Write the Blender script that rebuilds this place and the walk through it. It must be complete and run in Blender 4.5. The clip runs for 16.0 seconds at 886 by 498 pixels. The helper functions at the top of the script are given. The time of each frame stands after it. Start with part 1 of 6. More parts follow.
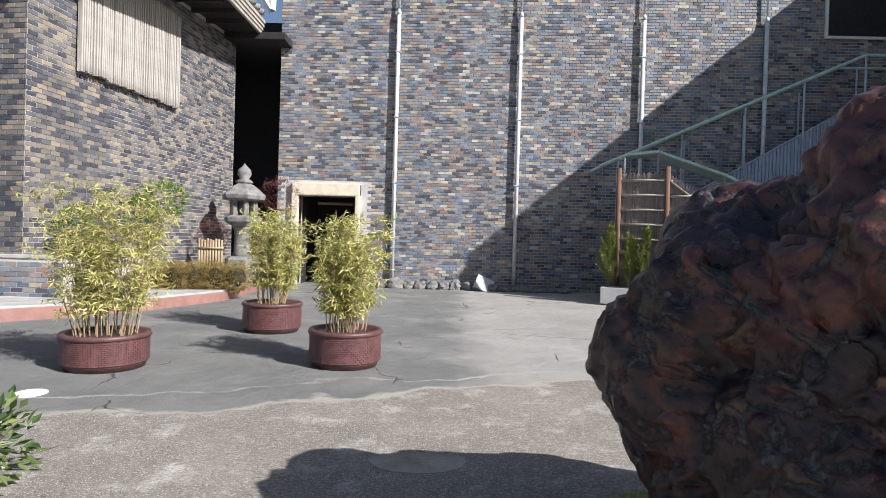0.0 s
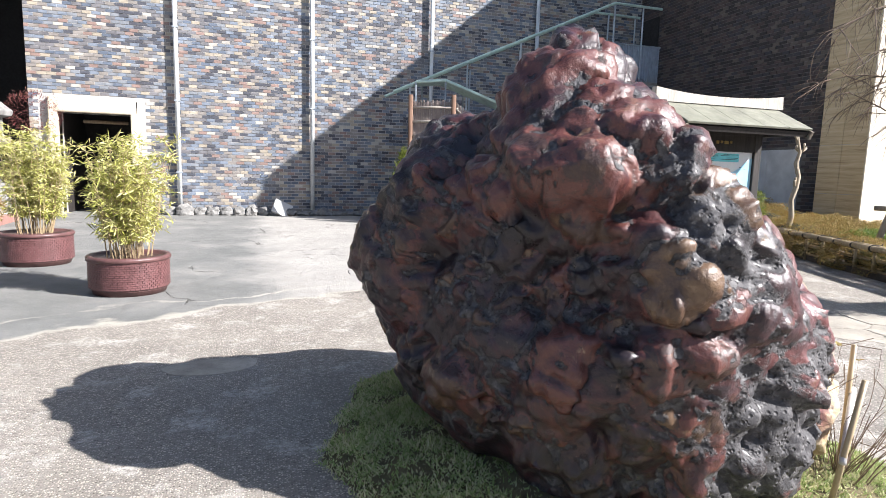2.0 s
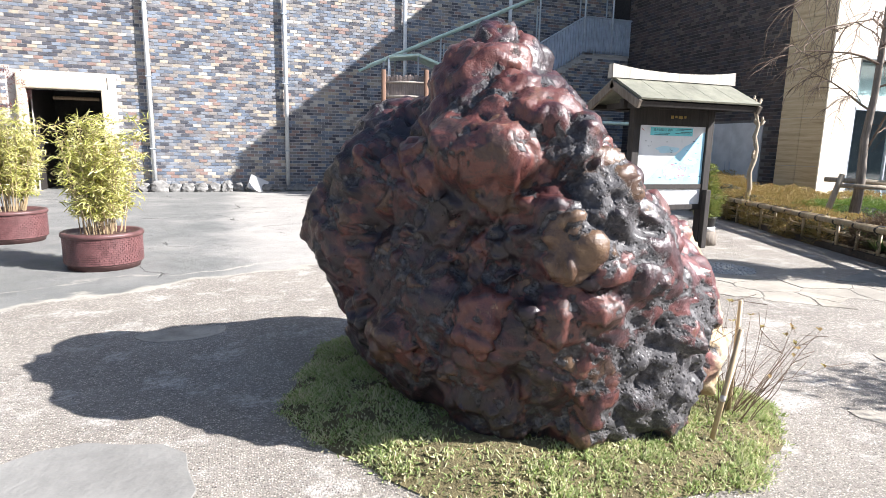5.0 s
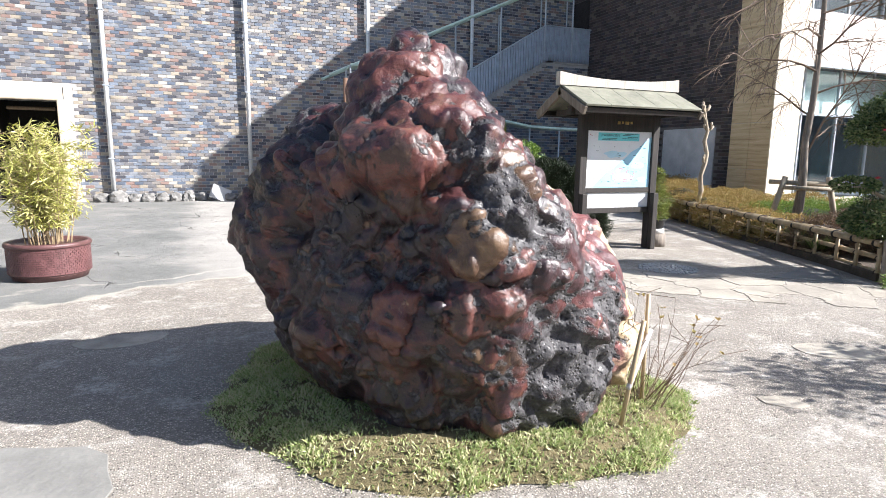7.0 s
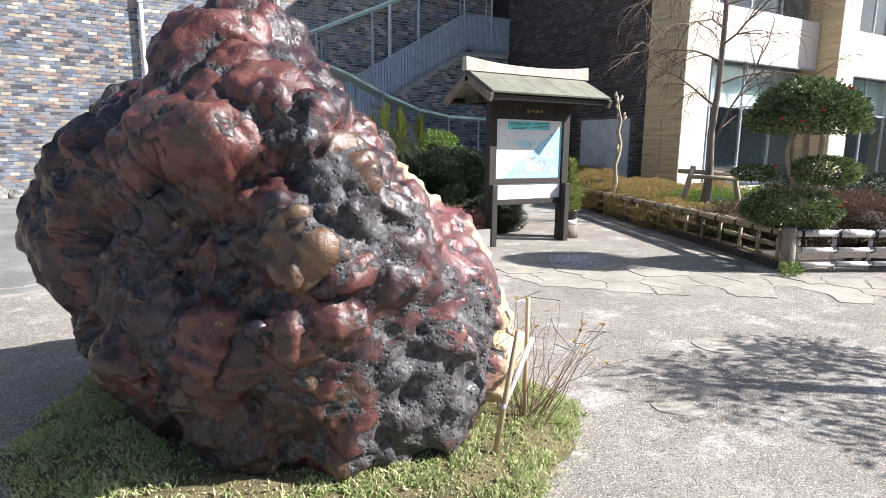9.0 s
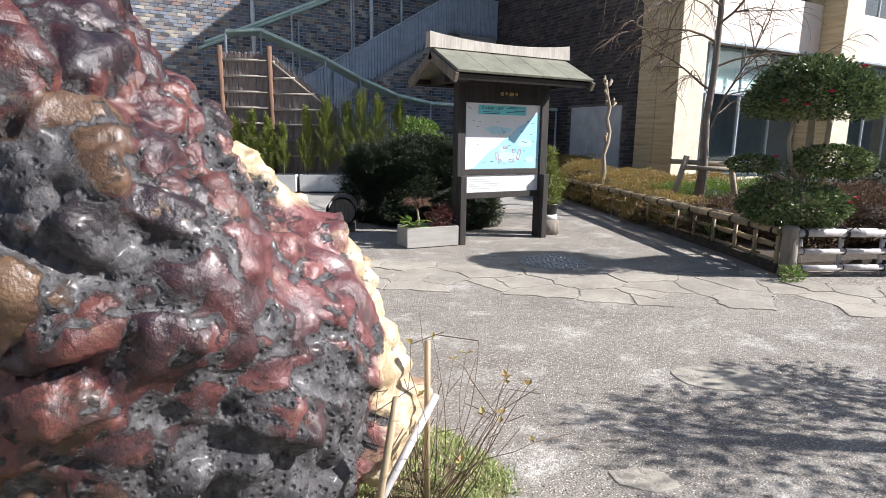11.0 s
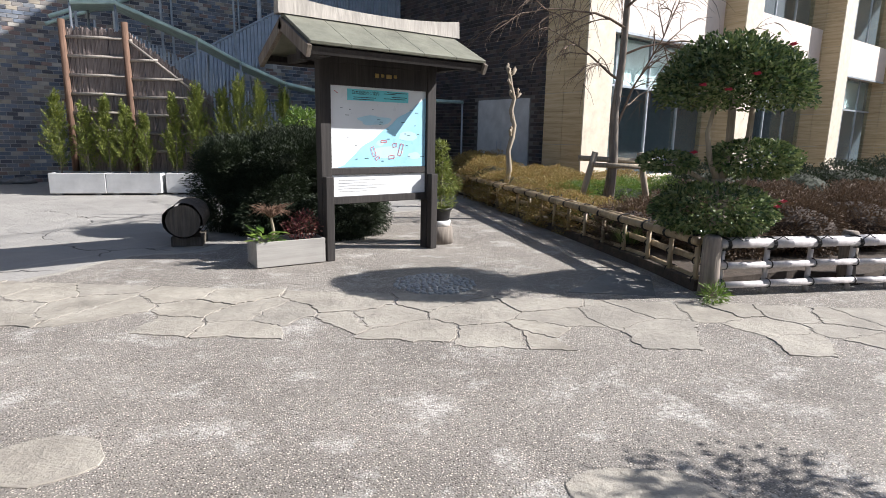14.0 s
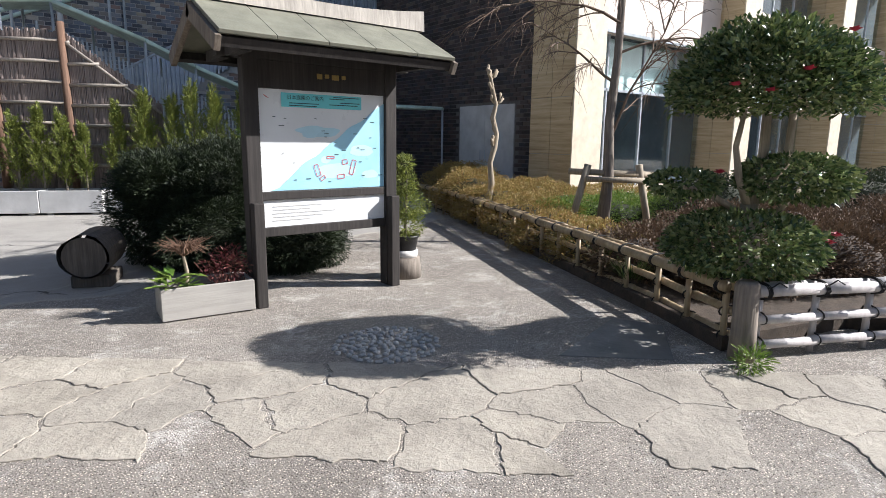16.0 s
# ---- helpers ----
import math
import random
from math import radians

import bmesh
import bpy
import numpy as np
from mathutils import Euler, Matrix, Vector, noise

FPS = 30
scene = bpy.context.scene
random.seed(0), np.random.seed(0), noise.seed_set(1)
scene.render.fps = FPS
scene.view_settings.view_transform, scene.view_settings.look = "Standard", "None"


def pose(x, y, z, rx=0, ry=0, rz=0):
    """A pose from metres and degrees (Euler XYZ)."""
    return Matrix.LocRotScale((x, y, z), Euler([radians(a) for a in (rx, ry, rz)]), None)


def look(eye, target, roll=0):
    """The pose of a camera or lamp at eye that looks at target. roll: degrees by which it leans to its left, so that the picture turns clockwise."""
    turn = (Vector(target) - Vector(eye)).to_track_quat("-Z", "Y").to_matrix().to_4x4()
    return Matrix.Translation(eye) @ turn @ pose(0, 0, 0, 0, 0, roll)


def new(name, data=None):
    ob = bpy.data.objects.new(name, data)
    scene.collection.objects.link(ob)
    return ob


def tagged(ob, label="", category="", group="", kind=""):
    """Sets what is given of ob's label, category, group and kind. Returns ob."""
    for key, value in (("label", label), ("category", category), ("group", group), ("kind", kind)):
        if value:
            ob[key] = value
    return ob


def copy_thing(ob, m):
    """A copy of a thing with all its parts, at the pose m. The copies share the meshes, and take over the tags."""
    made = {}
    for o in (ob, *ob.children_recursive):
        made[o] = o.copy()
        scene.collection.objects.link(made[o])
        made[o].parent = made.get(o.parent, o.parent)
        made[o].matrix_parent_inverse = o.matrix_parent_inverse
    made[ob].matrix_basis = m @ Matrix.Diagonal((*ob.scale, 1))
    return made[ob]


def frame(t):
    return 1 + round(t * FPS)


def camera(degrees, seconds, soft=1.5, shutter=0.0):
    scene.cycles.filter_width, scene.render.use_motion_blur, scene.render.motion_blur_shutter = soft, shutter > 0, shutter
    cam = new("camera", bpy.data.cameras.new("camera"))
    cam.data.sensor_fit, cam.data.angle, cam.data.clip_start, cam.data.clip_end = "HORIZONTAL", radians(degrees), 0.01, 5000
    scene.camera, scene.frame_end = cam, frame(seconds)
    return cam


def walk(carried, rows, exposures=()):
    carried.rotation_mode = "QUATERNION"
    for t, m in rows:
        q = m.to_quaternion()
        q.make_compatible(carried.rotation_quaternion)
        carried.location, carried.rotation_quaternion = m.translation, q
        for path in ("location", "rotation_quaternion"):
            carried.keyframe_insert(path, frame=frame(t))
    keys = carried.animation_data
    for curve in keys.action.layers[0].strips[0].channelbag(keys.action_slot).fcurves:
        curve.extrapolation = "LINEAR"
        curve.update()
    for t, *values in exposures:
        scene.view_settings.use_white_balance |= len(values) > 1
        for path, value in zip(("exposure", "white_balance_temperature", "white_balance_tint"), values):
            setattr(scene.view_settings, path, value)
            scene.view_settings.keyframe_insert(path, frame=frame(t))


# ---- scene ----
cam = camera(75.0, 16.0, 0.8)
EXPOSURES = [(0.0, 0.65, 6300, 13), (1.0, 1.15, 6300, 13), (2.0, 1.45, 6300, 13), (3.5, 1.56, 6300, 13), (8.0, 1.43, 6300, 13), (9.5, 1.25, 6300, 13), (12.0, 0.85, 6300, 13), (16.0, 0.9, 6300, 13)]
PATH = [
    (0, (0.014, -0.146, 1.419), (-0.027, 1.854, 1.397), 1.7),
    (0.5, (0.097, -0.253, 1.412), (0.34, 1.731, 1.341), 1.6),
    (1, (0.214, -0.402, 1.381), (0.671, 1.54, 1.251), 1.4),
    (1.5, (0.19, -0.527, 1.392), (0.759, 1.378, 1.169), 1.5),
    (2, (0.115, -0.665, 1.391), (0.736, 1.219, 1.131), 1.6),
    (2.5, (0.174, -0.771, 1.397), (0.819, 1.097, 1.089), 1.4),
    (3, (0.295, -0.859, 1.382), (0.957, 0.998, 1.044), 1.2),
    (3.5, (0.313, -0.907, 1.391), (0.988, 0.943, 1.037), 1.2),
    (5.8, (0.184, -1.11, 1.434), (0.86, 0.742, 1.098), 1.2),
    (6, (0.204, -1.126, 1.434), (0.893, 0.722, 1.102), 1.0),
    (6.5, (0.333, -1.187, 1.432), (1.054, 0.651, 1.108), 0.8),
    (7, (0.441, -1.253, 1.413), (1.199, 0.57, 1.093), 0.7),
    (7.5, (0.54, -1.254, 1.395), (1.346, 0.547, 1.074), 0.7),
    (8, (0.651, -1.143, 1.395), (1.505, 0.636, 1.067), 0.8),
    (8.5, (0.774, -1.05, 1.391), (1.683, 0.701, 1.06), 0.7),
    (9, (0.98, -0.998, 1.384), (1.942, 0.721, 1.04), 0.6),
    (9.5, (1.184, -0.949, 1.379), (2.159, 0.761, 1.029), 0.4),
    (9.7, (1.257, -0.894, 1.359), (2.227, 0.819, 1.003), 0.3),
    (11.8, (2.119, -0.236, 1.356), (3.078, 1.476, 0.97), 1.1),
    (12, (2.21, -0.168, 1.368), (3.164, 1.546, 0.98), 1.1),
    (12.5, (2.451, -0.086, 1.356), (3.397, 1.633, 0.971), 0.9),
    (13, (2.668, -0.069, 1.354), (3.636, 1.639, 0.973), 0.8),
    (13.5, (2.805, 0.113, 1.348), (3.896, 1.745, 0.969), 1.0),
    (14, (2.948, 0.344, 1.32), (4.134, 1.907, 0.933), 1.1),
    (14.5, (3.171, 0.611, 1.35), (4.362, 2.168, 0.954), 1.0),
    (15, (3.401, 0.881, 1.348), (4.581, 2.447, 0.952), 0.9),
    (15.5, (3.623, 1.048, 1.36), (4.809, 2.609, 0.966), 0.8),
    (16, (3.887, 1.17, 1.391), (5.102, 2.716, 1.025), 0.7),
]
walk(cam, [(t, look(eye, target, roll)) for t, eye, target, roll in PATH], exposures=EXPOSURES)

# ---- world and sun ----
SUN_WAY = Vector((-1.0, 0.67, -0.826)).normalized()
sun_data = bpy.data.lights.new("sun", "SUN")
sun_data.energy, sun_data.angle, sun_data.color = 5.0, radians(0.5), (1.0, 0.97, 0.925)
sun = new("sun", sun_data)
sun.matrix_world = Matrix.Translation((20, -12, 25)) @ SUN_WAY.to_track_quat("-Z", "Y").to_matrix().to_4x4()
world = bpy.data.worlds.new("sky")
scene.world = world
world.use_nodes = True
wn = world.node_tree
sky = wn.nodes.new("ShaderNodeTexSky")
sky.sky_type, sky.sun_disc = "NISHITA", False
sky.sun_elevation = math.asin(-SUN_WAY.z)
sky.sun_rotation = math.atan2(-SUN_WAY.x, -SUN_WAY.y)
wn.links.new(sky.outputs[0], wn.nodes["Background"].inputs[0])
wn.nodes["Background"].inputs[1].default_value = 0.066


# ---- materials ----
class Nodes:
    """A short way to write node materials."""

    def __init__(self, name, rough=0.7, metal=0.0, spec=0.5):
        self.mat = bpy.data.materials.new(name)
        self.mat.use_nodes = True
        self.t = self.mat.node_tree
        self.b = self.t.nodes["Principled BSDF"]
        self.b.inputs["Roughness"].default_value = rough
        self.b.inputs["Metallic"].default_value = metal
        self.b.inputs["Specular IOR Level"].default_value = spec
        self.co = self.t.nodes.new("ShaderNodeTexCoord").outputs["Object"]
        self.geo = self.t.nodes.new("ShaderNodeNewGeometry")
        self.heights = None

    def link(self, a, b):
        self.t.links.new(a, b)

    def put(self, value, socket):
        if isinstance(value, bpy.types.NodeSocket):
            self.link(value, socket)
        elif isinstance(value, tuple) and len(value) == 3:
            socket.default_value = (*value, 1.0) if socket.type == "RGBA" else value
        elif socket.type == "RGBA":
            socket.default_value = (value, value, value, 1.0)
        else:
            socket.default_value = value

    def world(self):
        return self.geo.outputs["Position"]

    def noise(self, scale, detail=4.0, rough=0.55, co=None, stretch=None, distortion=0.0):
        n = self.t.nodes.new("ShaderNodeTexNoise")
        n.inputs["Scale"].default_value, n.inputs["Detail"].default_value = scale, detail
        n.inputs["Roughness"].default_value, n.inputs["Distortion"].default_value = rough, distortion
        src = co or self.co
        if stretch:
            m = self.t.nodes.new("ShaderNodeMapping")
            m.inputs["Scale"].default_value = stretch
            self.link(src, m.inputs["Vector"])
            src = m.outputs[0]
        self.link(src, n.inputs["Vector"])
        return n.outputs["Fac"]

    def voronoi(self, scale, feature="F1", co=None, out="Distance"):
        n = self.t.nodes.new("ShaderNodeTexVoronoi")
        n.feature = feature
        n.inputs["Scale"].default_value = scale
        self.link(co or self.co, n.inputs["Vector"])
        return n.outputs[out]

    def ramp(self, fac, *stops, smooth=True):
        n = self.t.nodes.new("ShaderNodeValToRGB")
        n.color_ramp.interpolation = "LINEAR" if smooth else "CONSTANT"
        e = n.color_ramp.elements
        while len(e) < len(stops):
            e.new(0.5)
        for el, (p, c) in zip(e, stops):
            el.position = p
            el.color = (*c, 1.0) if isinstance(c, tuple) else (c, c, c, 1.0)
        self.put(fac, n.inputs["Fac"])
        return n.outputs["Color"]

    def mix(self, fac, a, b, mode="MIX"):
        n = self.t.nodes.new("ShaderNodeMix")
        n.data_type, n.blend_type = "RGBA", mode
        self.put(fac, n.inputs["Factor"])
        self.put(a, n.inputs["A"])
        self.put(b, n.inputs["B"])
        return n.outputs["Result"]

    def math(self, op, a, b=0.0):
        n = self.t.nodes.new("ShaderNodeMath")
        n.operation = op
        self.put(a, n.inputs[0])
        self.put(b, n.inputs[1])
        return n.outputs[0]

    def remap(self, v, a, b, c=0.0, d=1.0):
        n = self.t.nodes.new("ShaderNodeMapRange")
        self.put(v, n.inputs[0])
        for i, x in enumerate((a, b, c, d)):
            n.inputs[i + 1].default_value = x
        return n.outputs[0]

    def axis(self, i, co=None):
        n = self.t.nodes.new("ShaderNodeSeparateXYZ")
        self.link(co or self.co, n.inputs[0])
        return n.outputs[i]

    def island(self):
        return self.geo.outputs["Random Per Island"]

    def random(self):
        return self.t.nodes.new("ShaderNodeObjectInfo").outputs["Random"]

    def bump(self, height, distance=0.01, strength=1.0):
        n = self.t.nodes.new("ShaderNodeBump")
        n.inputs["Distance"].default_value, n.inputs["Strength"].default_value = distance, strength
        self.put(height, n.inputs["Height"])
        if self.heights:
            self.link(self.heights, n.inputs["Normal"])
        self.heights = n.outputs[0]
        self.link(self.heights, self.b.inputs["Normal"])
        return self

    def done(self, color=None, rough=None):
        if color is not None:
            self.put(color, self.b.inputs["Base Color"])
        if rough is not None:
            self.put(rough, self.b.inputs["Roughness"])
        return self.mat


def brick_material(name, stops, single):
    n = Nodes(name, 0.6)
    which = n.random() if single else n.island()
    c = n.ramp(which, *stops, smooth=False)
    c = n.mix(0.35, c, n.ramp(n.noise(3.0, 5, co=n.world()), (0.3, 0.12), (0.7, 0.75)), "OVERLAY")
    n.bump(n.noise(160.0, 3, co=n.world()), 0.002)
    return n.done(c, n.remap(n.noise(40.0, co=n.world()), 0.3, 0.7, 0.4, 0.75))


WALL_STOPS = ((0.0, (0.075, 0.078, 0.095)), (0.14, (0.17, 0.165, 0.175)), (0.28, (0.12, 0.145, 0.19)), (0.40, (0.26, 0.235, 0.215)),
              (0.54, (0.22, 0.235, 0.26)), (0.67, (0.27, 0.185, 0.16)), (0.75, (0.19, 0.22, 0.27)), (0.86, (0.38, 0.33, 0.26)), (0.95, (0.46, 0.43, 0.38)))
# darker brick tones that hold the shade on the return wall
SHADED_STOPS = ((0.0, (0.036, 0.029, 0.029)), (0.25, (0.065, 0.050, 0.050)), (0.5, (0.050, 0.047, 0.054)), (0.7, (0.086, 0.061, 0.054)), (0.9, (0.115, 0.094, 0.079)))
PALE_STOPS = ((0.0, (0.085, 0.085, 0.10)), (0.22, (0.17, 0.16, 0.155)), (0.38, (0.06, 0.06, 0.075)), (0.52, (0.24, 0.21, 0.18)), (0.66, (0.12, 0.12, 0.135)), (0.80, (0.20, 0.175, 0.15)), (0.92, (0.30, 0.25, 0.19)))


def mat_mortar():
    n = Nodes("mortar", 0.9)
    n.bump(n.noise(120.0), 0.003)
    return n.done(n.ramp(n.noise(2.0, 6), (0.3, (0.40, 0.38, 0.36)), (0.7, (0.56, 0.54, 0.51))))


def mat_ground():
    n = Nodes("worn_asphalt", 0.85)
    p = n.world()
    shake = n.mix(0.012, p, n.t.nodes.new("ShaderNodeTexNoise").outputs["Color"])
    n.t.nodes["Noise Texture"].inputs["Scale"].default_value = 60.0
    n.link(p, n.t.nodes["Noise Texture"].inputs["Vector"])
    chips = n.voronoi(84.0, co=shake)
    tone = n.voronoi(84.0, co=shake, out="Color")
    grit = n.mix(n.axis(0, tone), (0.11, 0.097, 0.083), (0.79, 0.71, 0.61))
    binder = n.ramp(n.noise(1.1, 6, co=p), (0.3, (0.195, 0.176, 0.152)), (0.7, (0.31, 0.283, 0.245)))
    c = n.mix(n.remap(chips, 0.3, 0.55, 0.9, 0.0), binder, grit)
    worn = n.math("MULTIPLY", n.remap(n.noise(2.6, 9, 0.72, co=p), 0.53, 0.64), n.remap(n.noise(34.0, 4, 0.6, co=p), 0.36, 0.56))
    c = n.mix(n.math("MULTIPLY", worn, 0.85), c, (0.62, 0.59, 0.54))
    # a smoother, darker and greener tarred field with an uneven edge
    x, y = n.axis(0, p), n.axis(1, p)
    side = n.math("SUBTRACT", y, n.math("MULTIPLY", x, 0.38))
    edge = n.math("ADD", side, n.math("MULTIPLY", n.noise(0.8, 6, co=p), 1.6))
    smooth_field = n.math("MULTIPLY", n.remap(edge, 6.15, 6.3), n.remap(n.math("ADD", x, n.math("MULTIPLY", n.noise(0.9, 5, co=p), 1.4)), 1.3, 0.6))
    tar = n.ramp(n.noise(0.9, 7, 0.6, co=p), (0.3, (0.12, 0.125, 0.118)), (0.55, (0.185, 0.185, 0.175)), (0.75, (0.29, 0.28, 0.255)))
    tar = n.mix(n.remap(n.noise(60.0, 3, co=p), 0.35, 0.7, 0.0, 0.35), tar, (0.25, 0.245, 0.235))
    pale = n.ramp(n.noise(0.7, 7, 0.6, co=p), (0.3, (0.30, 0.285, 0.26)), (0.7, (0.43, 0.41, 0.375)))
    far = n.remap(edge, 6.15, 6.3)
    c = n.mix(far, c, n.mix(n.remap(n.noise(60.0, 3, co=p), 0.35, 0.7, 0.0, 0.4), pale, (0.20, 0.195, 0.185)))
    c = n.mix(smooth_field, c, tar)
    band = n.remap(n.math("ABSOLUTE", n.math("SUBTRACT", edge, 6.2)), 0.0, 0.08, 0.75, 0.0)
    c = n.mix(band, c, (0.48, 0.45, 0.38))
    seam = n.remap(n.math("ABSOLUTE", n.math("SUBTRACT", edge, 6.75)), 0.0, 0.05, 0.8, 0.0)
    c = n.mix(n.math("MULTIPLY", seam, n.remap(n.noise(1.1, 4, co=p), 0.42, 0.55)), c, (0.46, 0.43, 0.37))
    sway = n.t.nodes.new("ShaderNodeTexNoise")
    sway.inputs["Scale"].default_value, sway.inputs["Detail"].default_value = 2.2, 8.0
    n.link(p, sway.inputs["Vector"])
    crack = n.voronoi(0.8, "DISTANCE_TO_EDGE", co=n.mix(0.34, p, sway.outputs["Color"]))
    line = n.math("MULTIPLY", n.remap(crack, 0.001, 0.007, 1.0, 0.0), n.remap(n.noise(0.6, 3, co=p), 0.5, 0.58))
    line = n.math("MULTIPLY", line, far)
    c = n.mix(line, c, (0.04, 0.038, 0.035))
    n.bump(n.math("MULTIPLY", n.remap(chips, 0.1, 0.5, 1.0, 0.0), n.remap(far, 0.0, 1.0, 1.0, 0.15)), 0.007)
    n.bump(n.noise(45.0, 6, 0.7, co=p), 0.012, 0.8)
    n.bump(n.noise(3.0, 6, co=p), 0.03)
    n.bump(n.math("SUBTRACT", 1.0, line), 0.02)
    return n.done(c, n.remap(n.noise(5.0, co=p), 0.3, 0.7, 0.7, 0.95))


def mat_rock():
    n = Nodes("polished_jasper", 0.3, 0.0, 0.5)
    p = n.co

    def mark(name):
        at = n.t.nodes.new("ShaderNodeAttribute")
        at.attribute_name = name
        return at.outputs["Fac"]

    hue = n.math("ADD", n.math("MULTIPLY", mark("tint"), 0.80), n.math("MULTIPLY", n.math("SUBTRACT", n.noise(5.0, 9, 0.72, distortion=0.9), 0.46), 1.15))
    c = n.ramp(hue, (0.02, (0.014, 0.011, 0.014)), (0.20, (0.026, 0.015, 0.019)), (0.34, (0.072, 0.026, 0.026)), (0.46, (0.128, 0.046, 0.036)), (0.56, (0.048, 0.027, 0.025)), (0.70, (0.094, 0.054, 0.034)), (0.86, (0.165, 0.102, 0.058)), (1.0, (0.31, 0.215, 0.14)))
    # the sunny flank is a fresher red, also lightened for the sun on it
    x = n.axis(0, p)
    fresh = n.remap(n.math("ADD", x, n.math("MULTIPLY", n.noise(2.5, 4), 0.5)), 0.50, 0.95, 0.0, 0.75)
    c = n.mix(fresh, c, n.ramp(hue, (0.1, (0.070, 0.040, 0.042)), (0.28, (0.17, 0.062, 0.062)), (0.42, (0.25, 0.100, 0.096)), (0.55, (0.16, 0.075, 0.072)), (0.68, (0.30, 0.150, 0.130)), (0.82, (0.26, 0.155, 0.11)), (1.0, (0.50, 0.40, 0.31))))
    blotch = n.remap(n.noise(7.5, 8, 0.7, distortion=1.4), 0.60, 0.68)
    c = n.mix(n.math("MULTIPLY", blotch, 0.6), c, n.ramp(n.noise(17.0, 6, 0.65), (0.35, (0.20, 0.06, 0.045)), (0.5, (0.17, 0.09, 0.045)), (0.68, (0.42, 0.30, 0.19))))
    buff = n.remap(n.math("ADD", mark("pale"), n.math("MULTIPLY", n.noise(6.0, 6, 0.65), 0.7)), 0.72, 0.86)
    c = n.mix(buff, c, n.ramp(n.noise(9.0, 8, 0.68, distortion=1.0), (0.30, (0.28, 0.17, 0.11)), (0.45, (0.46, 0.35, 0.21)), (0.60, (0.60, 0.51, 0.37)), (0.75, (0.70, 0.65, 0.55))))
    # dark grey of the pitted matrix, plus shade painted into creases and pits
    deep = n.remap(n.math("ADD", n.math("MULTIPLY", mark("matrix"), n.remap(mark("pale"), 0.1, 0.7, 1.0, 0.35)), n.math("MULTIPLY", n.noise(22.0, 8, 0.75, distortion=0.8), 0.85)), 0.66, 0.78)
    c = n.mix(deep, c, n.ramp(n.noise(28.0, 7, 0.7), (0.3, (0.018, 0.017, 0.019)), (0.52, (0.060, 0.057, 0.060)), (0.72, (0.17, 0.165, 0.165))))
    speck = n.remap(n.noise(42.0, 6, 0.72, distortion=0.6), 0.60, 0.68)
    c = n.mix(n.math("MULTIPLY", speck, 0.8), c, (0.016, 0.013, 0.014))
    pale_speck = n.remap(n.noise(70.0, 4, 0.6), 0.66, 0.74)
    c = n.mix(n.math("MULTIPLY", pale_speck, 0.35), c, (0.34, 0.26, 0.22))
    n.bump(n.noise(12.0, 5, 0.55, distortion=0.3), 0.03, 0.42)
    n.bump(n.math("MULTIPLY", n.remap(n.voronoi(42.0), 0.0, 0.4), deep), 0.02, 0.7)
    n.bump(n.noise(30.0, 6, 0.65), 0.012, 0.6)
    n.bump(speck, 0.004, -0.6)
    rough = n.mix(deep, n.remap(n.noise(9.0, 6, 0.65), 0.35, 0.7, 0.26, 0.52), 0.68)
    n.b.inputs["Coat Weight"].default_value, n.b.inputs["Coat Roughness"].default_value = 0.10, 0.22
    return n.done(c, rough)


def mat_wood(name, dark, light, scale=6.0, rough=0.75, along=(1.0, 1.0, 0.06)):
    n = Nodes(name, rough)
    g = n.noise(scale * 6, 5, 0.6, stretch=along)
    c = n.ramp(g, (0.3, dark), (0.7, light))
    c = n.mix(n.remap(n.noise(scale * 0.5, 5), 0.45, 0.75, 0.0, 0.5), c, tuple(v * 0.6 for v in dark))
    c = n.mix(n.math("MULTIPLY", n.random(), 0.25), c, light)
    n.bump(g, 0.004)
    return n.done(c)


def mat_plain(name, color, rough=0.6, metal=0.0, vary=0.25, scale=5.0, bump=0.002):
    n = Nodes(name, rough, metal)
    lo, hi = tuple(v * (1 - vary) for v in color), tuple(min(1.0, v * (1 + vary)) for v in color)
    c = n.ramp(n.noise(scale, 6, 0.6), (0.3, lo), (0.7, hi))
    c = n.mix(n.remap(n.noise(scale * 9, 4), 0.55, 0.8, 0.0, 0.3), c, lo)
    if bump:
        n.bump(n.noise(scale * 12, 4), bump)
    return n.done(c, n.remap(n.noise(scale * 3), 0.3, 0.7, max(0.05, rough - 0.12), min(1.0, rough + 0.1)))


def mat_leaf(name, *colors, rough=0.45, clear=0.25):
    n = Nodes(name, rough)
    step = 1.0 / len(colors)
    c = n.ramp(n.island(), *[(i * step, col) for i, col in enumerate(colors)])
    c = n.mix(n.remap(n.noise(3.0, co=n.world()), 0.35, 0.7, 0.0, 0.45), c, colors[0])
    n.done(c)
    tr = n.t.nodes.new("ShaderNodeBsdfTranslucent")
    n.link(c, tr.inputs["Color"])
    m = n.t.nodes.new("ShaderNodeMixShader")
    m.inputs[0].default_value = clear
    out = n.t.nodes["Material Output"]
    n.link(n.b.outputs[0], m.inputs[1])
    n.link(tr.outputs[0], m.inputs[2])
    n.link(m.outputs[0], out.inputs["Surface"])
    return n.mat


def mat_travertine():
    n = Nodes("travertine", 0.7)
    p = n.world()
    layers = n.noise(3.0, 7, 0.65, co=p, stretch=(0.35, 0.35, 5.0), distortion=0.4)
    c = n.ramp(layers, (0.28, (0.38, 0.27, 0.15)), (0.5, (0.58, 0.45, 0.27)), (0.72, (0.70, 0.58, 0.39)))
    n.bump(layers, 0.006)
    n.bump(n.noise(50.0, 4, co=p), 0.003)
    return n.done(c)


